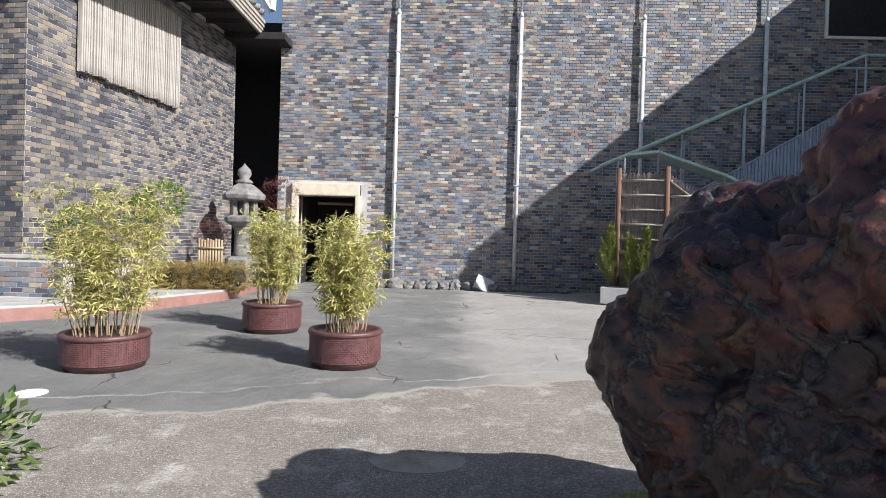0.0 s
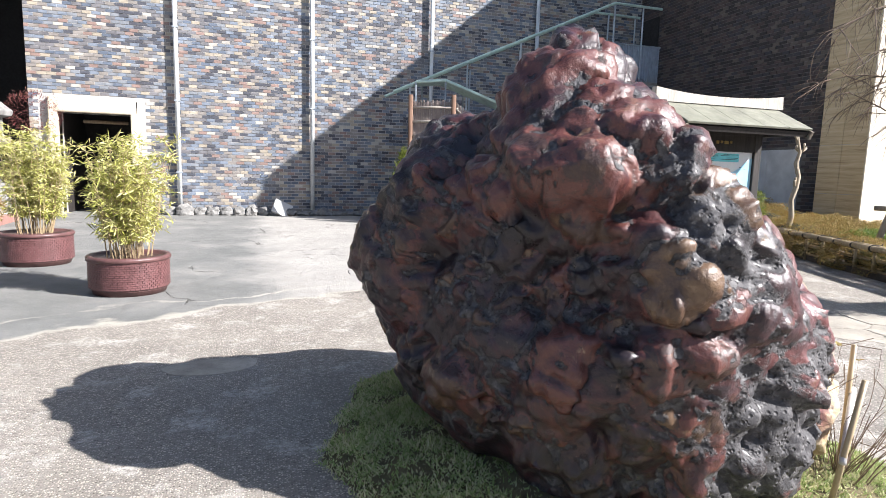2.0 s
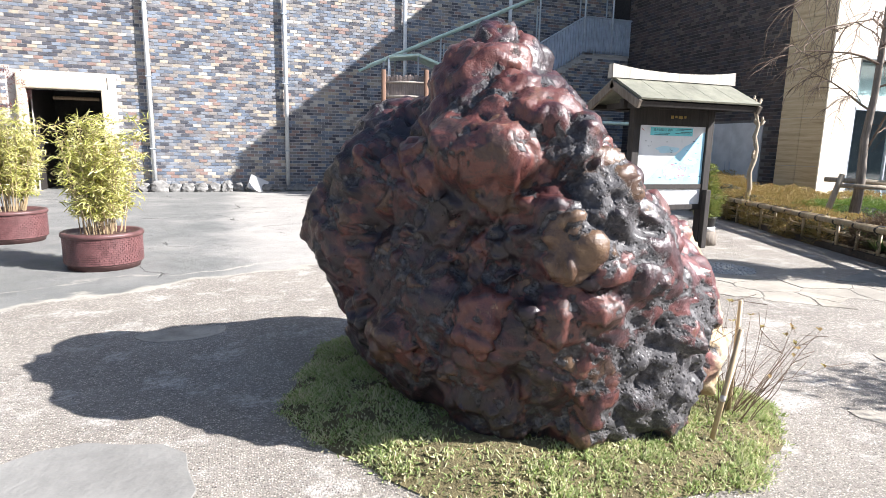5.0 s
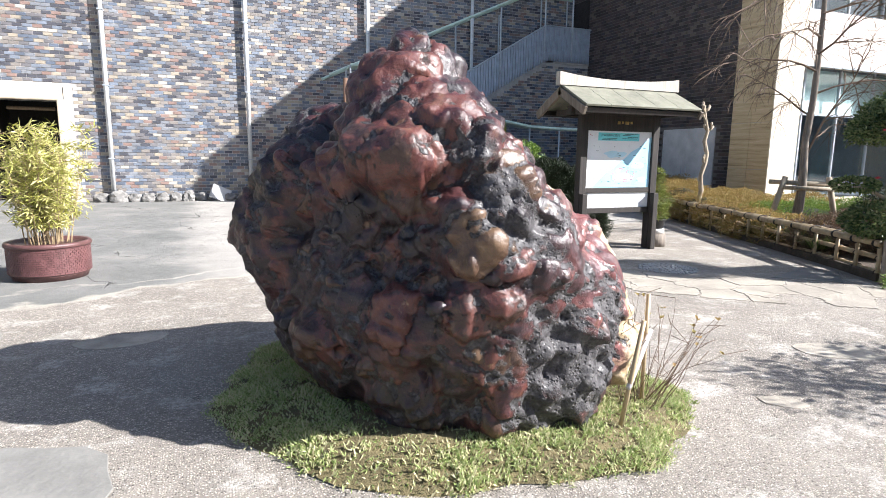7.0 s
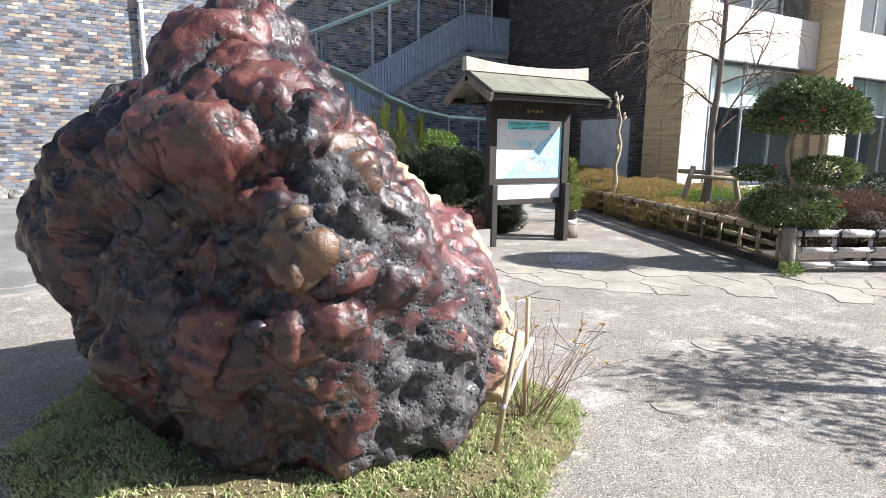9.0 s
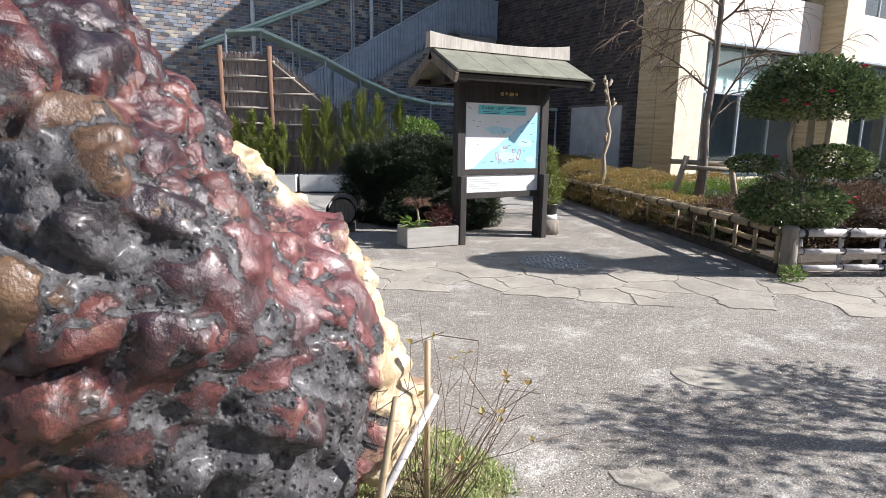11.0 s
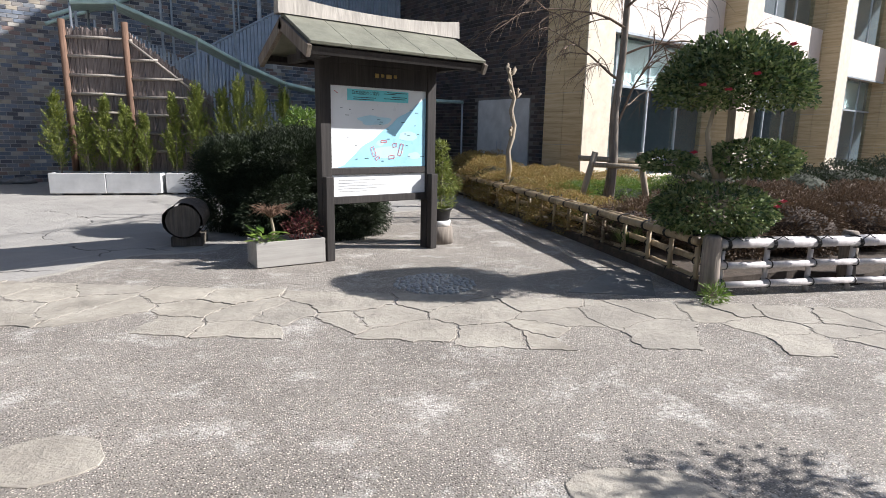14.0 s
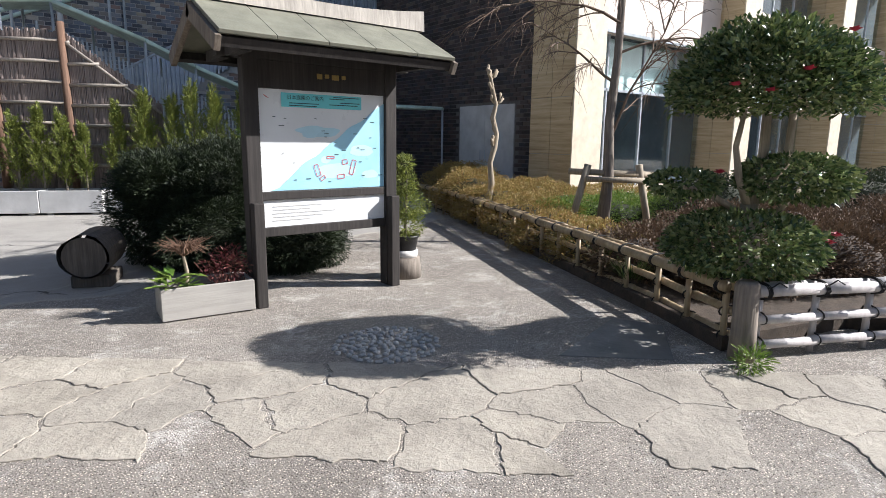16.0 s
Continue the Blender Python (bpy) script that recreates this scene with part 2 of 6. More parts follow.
def mat_glass(name, color=(0.75, 0.85, 0.85), rough=0.03):
    n = Nodes(name, rough)
    n.b.inputs["Transmission Weight"].default_value = 1.0
    n.b.inputs["IOR"].default_value = 1.45
    n.put(color, n.b.inputs["Base Color"])
    return n.mat


MORTAR = mat_mortar()
# mortar darkened for the shaded return wall
MORTAR_SHADED = mat_plain("shaded_mortar", (0.15, 0.14, 0.13), 0.9, vary=0.3, scale=2.0, bump=0.003)
GROUND = mat_ground()
ROCK = mat_rock()
BRICK = brick_material("brick_blend", WALL_STOPS, False)
BRICK_ONE = brick_material("brick_blend_single", WALL_STOPS, True)
BRICK_SHADED = brick_material("brick_shaded", SHADED_STOPS, False)
BRICK_PALE = brick_material("brick_pale", PALE_STOPS, False)
BRICK_PALE_ONE = brick_material("brick_pale_single", PALE_STOPS, True)
TRAVERTINE = mat_travertine()
WHITE = mat_plain("white_paint", (0.74, 0.73, 0.70), 0.5, vary=0.12)
PIPE = mat_plain("painted_pipe", (0.62, 0.64, 0.64), 0.35, vary=0.15)
STEEL = mat_plain("galvanised_steel", (0.42, 0.46, 0.50), 0.4, 0.3, vary=0.2)
SHEET = mat_plain("grey_sheet", (0.40, 0.45, 0.52), 0.45, 0.2, vary=0.15)
GREEN = mat_plain("green_canopy", (0.50, 0.64, 0.57), 0.45, vary=0.2)
# near black: dark eaves wood, and the shade inside recesses put into colour
DARK = mat_plain("dark_soffit_and_shade", (0.022, 0.02, 0.02), 0.85)
CREAM = mat_plain("cream_stone", (0.66, 0.58, 0.45), 0.7, vary=0.15)
PINK = mat_plain("pinkish_panel", (0.76, 0.66, 0.58), 0.65, vary=0.08, scale=2.0)
CONCRETE = mat_plain("concrete", (0.42, 0.41, 0.39), 0.85, vary=0.25, scale=3.0, bump=0.004)
PALE_CONCRETE = mat_plain("pale_concrete", (0.55, 0.55, 0.54), 0.8, vary=0.15, scale=3.0, bump=0.003)
DULL = mat_plain("dull_concrete", (0.21, 0.205, 0.19), 0.85, vary=0.25, scale=2.0, bump=0.005)
TERRACOTTA = mat_plain("terracotta_kerb", (0.29, 0.155, 0.13), 0.75, vary=0.2)
STONE = mat_plain("grey_stone", (0.20, 0.195, 0.185), 0.85, vary=0.4, scale=6.0, bump=0.008)


def mat_slab():
    n = Nodes("flagstone", 0.8)
    p = n.world()
    c = n.ramp(n.noise(2.2, 7, 0.62, co=p), (0.3, (0.25, 0.225, 0.185)), (0.5, (0.38, 0.345, 0.285)), (0.72, (0.49, 0.45, 0.375)))
    c = n.mix(n.math("MULTIPLY", n.random(), 0.45), c, (0.27, 0.25, 0.22))
    c = n.mix(n.remap(n.noise(26.0, 6, 0.7, co=p), 0.5, 0.75, 0.0, 0.5), c, (0.18, 0.17, 0.15))
    n.bump(n.noise(9.0, 7, 0.65, co=p, stretch=(1.0, 1.0, 1.0)), 0.02)
    n.bump(n.noise(90.0, 4, co=p), 0.004)
    return n.done(c)


SLAB = mat_slab()
PEBBLE = mat_plain("cobble", (0.42, 0.42, 0.40), 0.75, vary=0.45, scale=7.0)
TURF = mat_plain("turf_thatch", (0.14, 0.115, 0.055), 0.95, vary=0.45, scale=9.0, bump=0.012)
SOIL = mat_plain("soil", (0.07, 0.052, 0.038), 0.95, vary=0.4, scale=9.0, bump=0.01)
MULCH = mat_plain("pale_gravel", (0.50, 0.44, 0.34), 0.9, vary=0.3, scale=30.0, bump=0.01)
POT = mat_plain("glazed_brick_pot", (0.105, 0.050, 0.048), 0.45, vary=0.3, scale=8.0)
POT_TILE = mat_plain("pot_tile", (0.135, 0.060, 0.060), 0.42, vary=0.3, scale=14.0)
WOOD_DARK = mat_wood("weathered_dark_wood", (0.011, 0.009, 0.008), (0.042, 0.035, 0.031))
WOOD_GREY = mat_wood("grey_weathered_wood", (0.22, 0.20, 0.17), (0.50, 0.46, 0.40))
WOOD_SLAT = mat_wood("weathered_slat", (0.13, 0.105, 0.085), (0.58, 0.55, 0.50), 2.5)
WOOD_TAN = mat_wood("tan_plank", (0.24, 0.17, 0.11), (0.45, 0.35, 0.24))
BARK = mat_wood("bark", (0.11, 0.095, 0.08), (0.30, 0.255, 0.21), 8.0, 0.9)
BARK_PALE = mat_wood("pale_bark", (0.22, 0.18, 0.13), (0.45, 0.38, 0.28), 8.0, 0.85)
BARK_RED = mat_wood("cedar_log", (0.10, 0.055, 0.035), (0.22, 0.13, 0.085), 7.0, 0.85)
BARK_LOG = mat_wood("mossy_log", (0.045, 0.038, 0.03), (0.16, 0.135, 0.11), 8.0, 0.9)
BAMBOO = mat_wood("old_bamboo", (0.27, 0.195, 0.11), (0.48, 0.38, 0.24), 4.0, 0.45)
BAMBOO_WHITE = mat_wood("bleached_bamboo", (0.36, 0.335, 0.33), (0.58, 0.55, 0.54), 4.0, 0.5)
BAMBOO_GREY = mat_wood("greyed_bamboo", (0.26, 0.225, 0.19), (0.46, 0.41, 0.35), 4.0, 0.6)
BRUSH = mat_wood("brushwood_screen", (0.13, 0.10, 0.093), (0.34, 0.28, 0.25), 8.0, 0.9)
GILT = mat_plain("old_gilt", (0.34, 0.24, 0.08), 0.5, 0.4)
PLANK = mat_wood("silvered_plank", (0.30, 0.285, 0.26), (0.44, 0.42, 0.38), 3.0, 0.8, (0.06, 1.0, 1.0))
WOOD_AGED = mat_wood("aged_board", (0.09, 0.072, 0.055), (0.23, 0.19, 0.15))
CORD = mat_plain("black_cord", (0.012, 0.011, 0.011), 0.8)
COPPER = mat_plain("green_copper_roof", (0.19, 0.19, 0.145), 0.6, vary=0.3, scale=4.0)
LEAF_BAMBOO = mat_leaf("bamboo_leaf", (0.27, 0.29, 0.06), (0.44, 0.45, 0.11), (0.56, 0.54, 0.18), (0.68, 0.63, 0.30))
LEAF_CAMELLIA = mat_leaf("camellia_leaf", (0.032, 0.060, 0.022), (0.062, 0.104, 0.034), (0.13, 0.18, 0.062), (0.22, 0.26, 0.10), rough=0.25, clear=0.15)
LEAF_DARK = mat_leaf("juniper_leaf", (0.012, 0.021, 0.009), (0.021, 0.035, 0.013), (0.036, 0.054, 0.020), rough=0.6, clear=0.1)
LEAF_CONIFER = mat_leaf("conifer_leaf", (0.08, 0.11, 0.02), (0.16, 0.20, 0.04), (0.29, 0.32, 0.07), rough=0.6)
LEAF_AZALEA = mat_leaf("azalea_leaf", (0.19, 0.14, 0.045), (0.34, 0.235, 0.075), (0.43, 0.25, 0.095), (0.38, 0.32, 0.10), rough=0.6)
LEAF_BROWN = mat_leaf("brown_hedge_leaf", (0.08, 0.05, 0.03), (0.14, 0.09, 0.05), (0.19, 0.125, 0.075), rough=0.7, clear=0.1)
LEAF_FRESH = mat_leaf("fresh_leaf", (0.07, 0.14, 0.02), (0.13, 0.22, 0.035), (0.22, 0.31, 0.06))
LEAF_RED = mat_leaf("red_twig_leaf", (0.10, 0.02, 0.025), (0.19, 0.04, 0.045), (0.26, 0.12, 0.09), rough=0.6)
LEAF_GRASS = mat_leaf("grass_blade", (0.22, 0.30, 0.09), (0.36, 0.44, 0.17), (0.52, 0.58, 0.28), (0.70, 0.64, 0.42), rough=0.6, clear=0.35)
FLOWER = mat_plain("camellia_flower", (0.42, 0.02, 0.05), 0.6, bump=0)
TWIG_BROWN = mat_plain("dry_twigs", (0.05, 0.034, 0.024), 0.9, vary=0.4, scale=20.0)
# dark green standing for the shade inside green hedges
INNER_SHADE_GREEN = mat_plain("hedge_inner_shade", (0.02, 0.026, 0.012), 0.9, vary=0.4, scale=20.0)
TWIG = mat_wood("twig", (0.10, 0.07, 0.05), (0.24, 0.17, 0.12), 9.0, 0.85)
GLASS = mat_glass("window_glass")
BLINDS = mat_plain("pale_blind", (0.66, 0.76, 0.76), 0.7, vary=0.1)
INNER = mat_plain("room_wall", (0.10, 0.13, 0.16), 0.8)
PLASTIC = mat_plain("black_plastic", (0.015, 0.015, 0.016), 0.4)
BLUE_PAPER = mat_plain("map_water", (0.36, 0.66, 0.80), 0.35, vary=0.12, scale=2.0, bump=0)
WHITE_PAPER = mat_plain("board_paper", (0.74, 0.76, 0.76), 0.35, vary=0.06, scale=2.0, bump=0)
PALE_BLUE = mat_plain("map_shallows", (0.50, 0.74, 0.82), 0.35, vary=0.12, scale=2.0, bump=0)
TEAL_PAPER = mat_plain("title_band", (0.16, 0.62, 0.66), 0.4, vary=0.08, bump=0)
INK = mat_plain("dark_ink", (0.03, 0.06, 0.07), 0.5, bump=0)
RED_INK = mat_plain("red_ink", (0.50, 0.10, 0.12), 0.5, bump=0)


# ---- geometry helpers ----
class Geo:
    """Collects vertices and faces of one mesh."""

    def __init__(self):
        self.v, self.f = [], []

    def box(self, x0, x1, y0, y1, z0, z1, m=None):
        k = len(self.v)
        pts = [(x, y, z) for z in (z0, z1) for y in (y0, y1) for x in (x0, x1)]
        self.v += [tuple(m @ Vector(p)) for p in pts] if m else pts
        self.f += [tuple(k + i for i in q) for q in ((0, 2, 3, 1), (4, 5, 7, 6), (0, 1, 5, 4), (2, 6, 7, 3), (0, 4, 6, 2), (1, 3, 7, 5))]
        return self

    def poly(self, pts):
        k = len(self.v)
        self.v += [tuple(p) for p in pts]
        self.f.append(tuple(range(k, k + len(pts))))
        return self

    def prism(self, pts, z0, z1, inset=0.0):
        """An upright prism over a ground polygon, its top drawn in by inset."""
        k, n = len(self.v), len(pts)
        cx, cy = sum(p[0] for p in pts) / n, sum(p[1] for p in pts) / n
        self.v += [(x, y, z0) for x, y in pts]
        top = []
        for x, y in pts:
            d = math.hypot(x - cx, y - cy) or 1
            s = max(0.0, 1 - inset / d)
            top.append((cx + (x - cx) * s, cy + (y - cy) * s, z1))
        self.v += [(x, y, z1 - inset * 0.6) for x, y in pts] if inset else []
        self.v += top
        rings = 3 if inset else 2
        for r in range(rings - 1):
            for i in range(n):
                j = (i + 1) % n
                self.f.append((k + r * n + i, k + r * n + j, k + (r + 1) * n + j, k + (r + 1) * n + i))
        self.f.append(tuple(k + (rings - 1) * n + i for i in range(n)))
        return self

    def tube(self, pts, radii, n=8, caps=True):
        pts = [Vector(p) for p in pts]
        if not isinstance(radii, (list, tuple)):
            radii = [radii] * len(pts)
        k = len(self.v)
        for i, (p, r) in enumerate(zip(pts, radii)):
            d = (pts[min(i + 1, len(pts) - 1)] - pts[max(i - 1, 0)]).normalized()
            side = d.cross(Vector((0, 0, 1)) if abs(d.z) < 0.95 else Vector((1, 0, 0))).normalized()
            up = side.cross(d)
            for a in range(n):
                t = 2 * math.pi * a / n
                self.v.append(tuple(p + (side * math.cos(t) + up * math.sin(t)) * r))
        for i in range(len(pts) - 1):
            for a in range(n):
                b = (a + 1) % n
                self.f.append((k + i * n + a, k + i * n + b, k + (i + 1) * n + b, k + (i + 1) * n + a))
        if caps:
            self.f.append(tuple(k + a for a in range(n)))
            e = k + (len(pts) - 1) * n
            self.f.append(tuple(e + a for a in reversed(range(n))))
        return self

    def lathe(self, profile, n=32, at=(0, 0, 0)):
        k = len(self.v)
        for r, z in profile:
            for a in range(n):
                t = 2 * math.pi * a / n
                self.v.append((at[0] + r * math.cos(t), at[1] + r * math.sin(t), at[2] + z))
        for i in range(len(profile) - 1):
            for a in range(n):
                b = (a + 1) % n
                self.f.append((k + i * n + a, k + i * n + b, k + (i + 1) * n + b, k + (i + 1) * n + a))
        self.f.append(tuple(k + a for a in reversed(range(n))))
        self.f.append(tuple(k + (len(profile) - 1) * n + a for a in range(n)))
        return self

    def leaf(self, p, d, up, length, width, fold=0.25):
        d, up = Vector(d).normalized(), Vector(up)
        side = d.cross(up)
        side = side.normalized() if side.length > 1e-4 else Vector((1, 0, 0))
        nor = side.cross(d)
        p = Vector(p)
        k = len(self.v)
        mid = p + d * length * 0.45
        for q in (p, mid + side * width / 2 + nor * width * fold, p + d * length, mid - side * width / 2 + nor * width * fold):
            self.v.append(tuple(q))
        self.f += [(k, k + 1, k + 2), (k, k + 2, k + 3)]
        return self

    def mesh(self, name):
        me = bpy.data.meshes.new(name)
        me.from_pydata(self.v, [], self.f)
        me.update()
        return me

    def make(self, name, mat, parent=None, label="", smooth=False, bevel=0.0):
        me = self.mesh(name)
        bm = bmesh.new()
        bm.from_mesh(me)
        if len(bm.faces) < 20000:
            bmesh.ops.recalc_face_normals(bm, faces=bm.faces)
        bm.to_mesh(me)
        bm.free()
        me.materials.append(mat)
        if smooth:
            me.polygons.foreach_set("use_smooth", [True] * len(me.polygons))
        ob = new(name, me)
        if parent:
            ob.parent = parent
        if bevel:
            b = ob.modifiers.new("bevel", "BEVEL")
            b.width, b.segments, b.limit_method = bevel, 2, "ANGLE"
        if label:
            ob["label"] = label
        return ob


def thing(name, at, label, category, group="", kind="", turn=0.0):
    ob = new(name)
    ob.matrix_world = pose(*at, 0, 0, turn)
    return tagged(ob, label, category, group, kind)


def wander(rng, n, start, way, step, bend, lift=0.0):
    """A crooked line of points."""
    p, d, out = Vector(start), Vector(way).normalized(), [Vector(start)]
    for _ in range(n):
        d = (d + Vector((rng.uniform(-bend, bend), rng.uniform(-bend, bend), rng.uniform(-bend, bend) + lift))).normalized()
        p = p + d * step
        out.append(p.copy())
    return out


def cloud(g, rng, c, r, count, length, width, hang=0.0, shell=0.55, flat=0.35):
    """Leaves scattered through the outer part of an uneven ellipsoid."""
    seed = rng.uniform(0, 50)
    for _ in range(count):
        while True:
            d = Vector((rng.gauss(0, 1), rng.gauss(0, 1), rng.gauss(0, 1)))
            if d.length > 0.1:
                break
        d.normalize()
        rough = 1 + 0.28 * noise.noise(d * 2.3 + Vector((seed, 0, 0))) + 0.16 * noise.noise(d * 6 + Vector((0, seed, 0)))
        s = (shell + (1 - shell) * rng.random() ** 0.6) * rough
        p = Vector((c[0] + d.x * r[0] * s, c[1] + d.y * r[1] * s, c[2] + d.z * r[2] * s))
        way = d + Vector((rng.uniform(-1, 1), rng.uniform(-1, 1), rng.uniform(-1, 1) * flat - hang))
        g.leaf(p, way, Vector((rng.uniform(-1, 1), rng.uniform(-1, 1), 1)), length * rng.uniform(0.6, 1.25), width * rng.uniform(0.7, 1.2))
    return g


# ---- setting ----
ground = Geo()
ground.poly([(-600, -600, 0), (600, -600, 0), (600, 600, 0), (-600, 600, 0)])
tagged(ground.make("ground", GROUND), "worn grey asphalt and exposed-aggregate courtyard paving with cracks", "ground", kind="structure")

BRICK_U, BRICK_V = 0.225, 0.0925


def brick_face(name, parent, origin, along, out, length, height, mat, mat_one, holes=(), singles=None, seed=1, u=BRICK_U, v=BRICK_V):
    """Bricks proud of a mortar face: a joined field, and the bricks of one stretch as pieces of their own."""
    rng = np.random.default_rng(seed)
    o, a, w = Vector(origin), Vector(along).normalized(), Vector(out).normalized()
    jt, proud = 0.012, 0.012
    vs, fs, k = [], [], 0
    unit = {}
    for row in range(int(height / v)):
        z0, z1 = row * v + jt / 2, (row + 1) * v - jt / 2
        shift = (row % 2) * u / 2
        for col in range(-1, int(length / u) + 1):
            s0, s1 = col * u + shift + jt / 2, (col + 1) * u + shift - jt / 2
            s0, s1 = max(s0, 0.0), min(s1, length)
            if s1 - s0 < 0.03 or any(h[0] < s1 and s0 < h[1] and h[2] < z1 and z0 < h[3] for h in holes):
                continue
            d = proud + rng.uniform(-0.004, 0.003)
            if singles and singles[0] < s0 and s1 < singles[1] and singles[2] < z0 and z1 < singles[3]:
                size = round(s1 - s0, 2)
                if size not in unit:
                    g = Geo().box(0, s1 - s0, 0, proud, 0, z1 - z0)
                    me = g.mesh("brick")
                    me.materials.append(mat_one)
                    unit[size] = me
                ob = new("brick", unit[size])
                ob.parent = parent
                side = a.cross(Vector((0, 0, 1)))
                turn = Matrix((a, w, Vector((0, 0, 1)))).transposed().to_4x4()
                ob.matrix_local = Matrix.Translation(o + a * s0 + Vector((0, 0, z0))) @ turn
                continue
            b = o + a * s0 + Vector((0, 0, z0))
            e = o + a * s1 + Vector((0, 0, z0))
            h = Vector((0, 0, z1 - z0))
            c = 0.003
            ins, up = a * c, Vector((0, 0, c))
            back = (b, e, e + h, b + h)
            front = (b + ins + up, e - ins + up, e + h - ins - up, b + h + ins - up)
            vs += [tuple(q) for q in back] + [tuple(q + w * d) for q in front]
            fs += [(k + 4, k + 5, k + 6, k + 7), (k, k + 1, k + 5, k + 4), (k + 1, k + 2, k + 6, k + 5), (k + 2, k + 3, k + 7, k + 6), (k + 3, k, k + 4, k + 7)]
            k += 8
    me = bpy.data.meshes.new(name)
    me.from_pydata(vs, [], fs)
    me.materials.append(mat)
    ob = new("brick_field", me)
    ob.parent = parent
    return tagged(ob, "joined courses of the same brickwork", "", kind="stuff")


WY = 17.7          # main wall
RX = 13.4          # return wall on the building with columns
TOP = 11.4         # its height
DX0, DX1, DZ = -4.86, -3.1, 2.75

# main brick wall with a doorway through it
wall_north = Geo()
wall_north.box(-5.54, DX0, WY, WY + 0.4, 0, 14).box(DX0, DX1, WY, WY + 0.4, DZ, 14).box(DX1, RX + 6, WY, WY + 0.4, 0, 14)
wall_north = tagged(wall_north.make("wall_north", MORTAR), "tall wall of mixed blue, brown and buff bricks with pale joints", "wall", kind="structure")
brick_face("bricks_north", wall_north, (-5.54, WY, 0), (1, 0, 0), (0, -1, 0), 5.54 + RX, 13.9, BRICK, BRICK_ONE,
           holes=((0.3, 2.75, -1, 3.2),), singles=(7.0, 9.3, 0.45, 3.2), seed=3)
tagged(Geo().box(-5.53, -5.2, WY + 0.4, WY + 9, 0, 14).make("wall_back", MORTAR), "plain wall behind the brick wall", "wall", kind="structure")

# unseen walls, added to darken reflections, closing the court behind and beside the walker
tagged(Geo().box(-40, 60, -30.4, -30, 0, 9).box(59.6, 60, -30, 9, 0, 9).box(-40, -39.6, -30, 22, 0, 9).make("wall_south", DULL), "unseen plain dull wall added round the court to darken reflections", "wall", kind="structure")

# doorway
door_frame = thing("door_1", (0, 0, 0), "wide cream stone door surround round a dark opening in the brick wall", "doorway", kind="structure")
g = Geo().box(-5.07, DX0, WY - 0.16, WY + 0.3, 0, 3.16).box(DX1, -2.95, WY - 0.16, WY + 0.3, 0, 3.16)
g.make("door_jamb", CREAM, door_frame, bevel=0.03)
Geo().box(-5.07, -2.95, WY - 0.165, WY + 0.3, DZ, 3.16).make("lintel", CREAM, door_frame, bevel=0.04)
# near-black back and soffit carry the shade of the opening in their colour
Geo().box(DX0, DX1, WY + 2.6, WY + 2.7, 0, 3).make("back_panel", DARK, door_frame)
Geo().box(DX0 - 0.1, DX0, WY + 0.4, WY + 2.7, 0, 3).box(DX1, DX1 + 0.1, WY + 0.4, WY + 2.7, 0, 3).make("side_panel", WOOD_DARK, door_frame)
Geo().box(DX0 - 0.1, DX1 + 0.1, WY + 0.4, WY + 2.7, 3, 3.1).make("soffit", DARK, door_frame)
g = Geo()
g.tube([(DX0 + 0.3, WY + 1.2, 2.6), (DX1 - 0.3, WY + 1.2, 2.6)], 0.05)
g.make("cross_bar", WOOD_TAN, door_frame)

# downpipes and other pipes on the wall
for i, x in enumerate((-1.9, 1.84, 5.56, 9.24)):
    p = thing("downpipe", (x, WY - 0.14, 0), "slim white painted steel downpipe fixed to the brick wall", "downpipe", "downpipes on the wall")
    z0 = 0.15
    Geo().tube([(0, 0, z0), (0, 0, 8.35)], 0.062, 12).make("pipe", PIPE, p, smooth=True)
    Geo().tube([(0, 0, 8.35), (0, 0, 8.5)], [0.075, 0.045], 12).make("collar", PIPE, p, smooth=True)
    Geo().tube([(0, 0, 8.45), (0, 0, 13.9)], 0.035, 10).make("upper_pipe", PIPE, p, smooth=True)
    for z in (1.2, 3.2, 5.2, 7.2):
        Geo().box(-0.075, 0.075, -0.07, 0.14, z, z + 0.035).make("bracket", STEEL, p)

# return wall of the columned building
# bricks and mortar coloured darker here because this side lies in shade
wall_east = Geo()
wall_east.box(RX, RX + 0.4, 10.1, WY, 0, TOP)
wall_east = tagged(wall_east.make("wall_east", MORTAR_SHADED), "brick wall meeting the long brick wall, its shade put into darker colours", "wall", kind="structure")
brick_face("bricks_east", wall_east, (RX, 10.1, 0), (0, 1, 0), (-1, 0, 0), WY - 10.1, TOP - 0.05, BRICK_SHADED, BRICK_ONE,
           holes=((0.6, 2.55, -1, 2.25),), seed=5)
roof = Geo().box(RX - 0.02, 48, 8.96, WY + 0.4, TOP, TOP + 0.4)
tagged(roof.make("roof_east", CONCRETE), "flat concrete roof edge of the columned building", "roof", kind="structure")

# board door in the return wall
bd = thing("door_2", (RX, 0, 0), "flat pale grey painted double door in the shaded brick wall", "door", kind="structure")
Geo().box(-0.03, 0.02, 10.70, 11.68, 0.05, 2.25).box(-0.03, 0.02, 11.685, 12.62, 0.05, 2.25).make("door_leaf", PALE_CONCRETE, bd, bevel=0.008)
for y in (11.6, 11.76):
    Geo().tube([(-0.09, y, 0.95), (-0.09, y, 1.2)], 0.012, 8).make("door_handle", STEEL, bd)

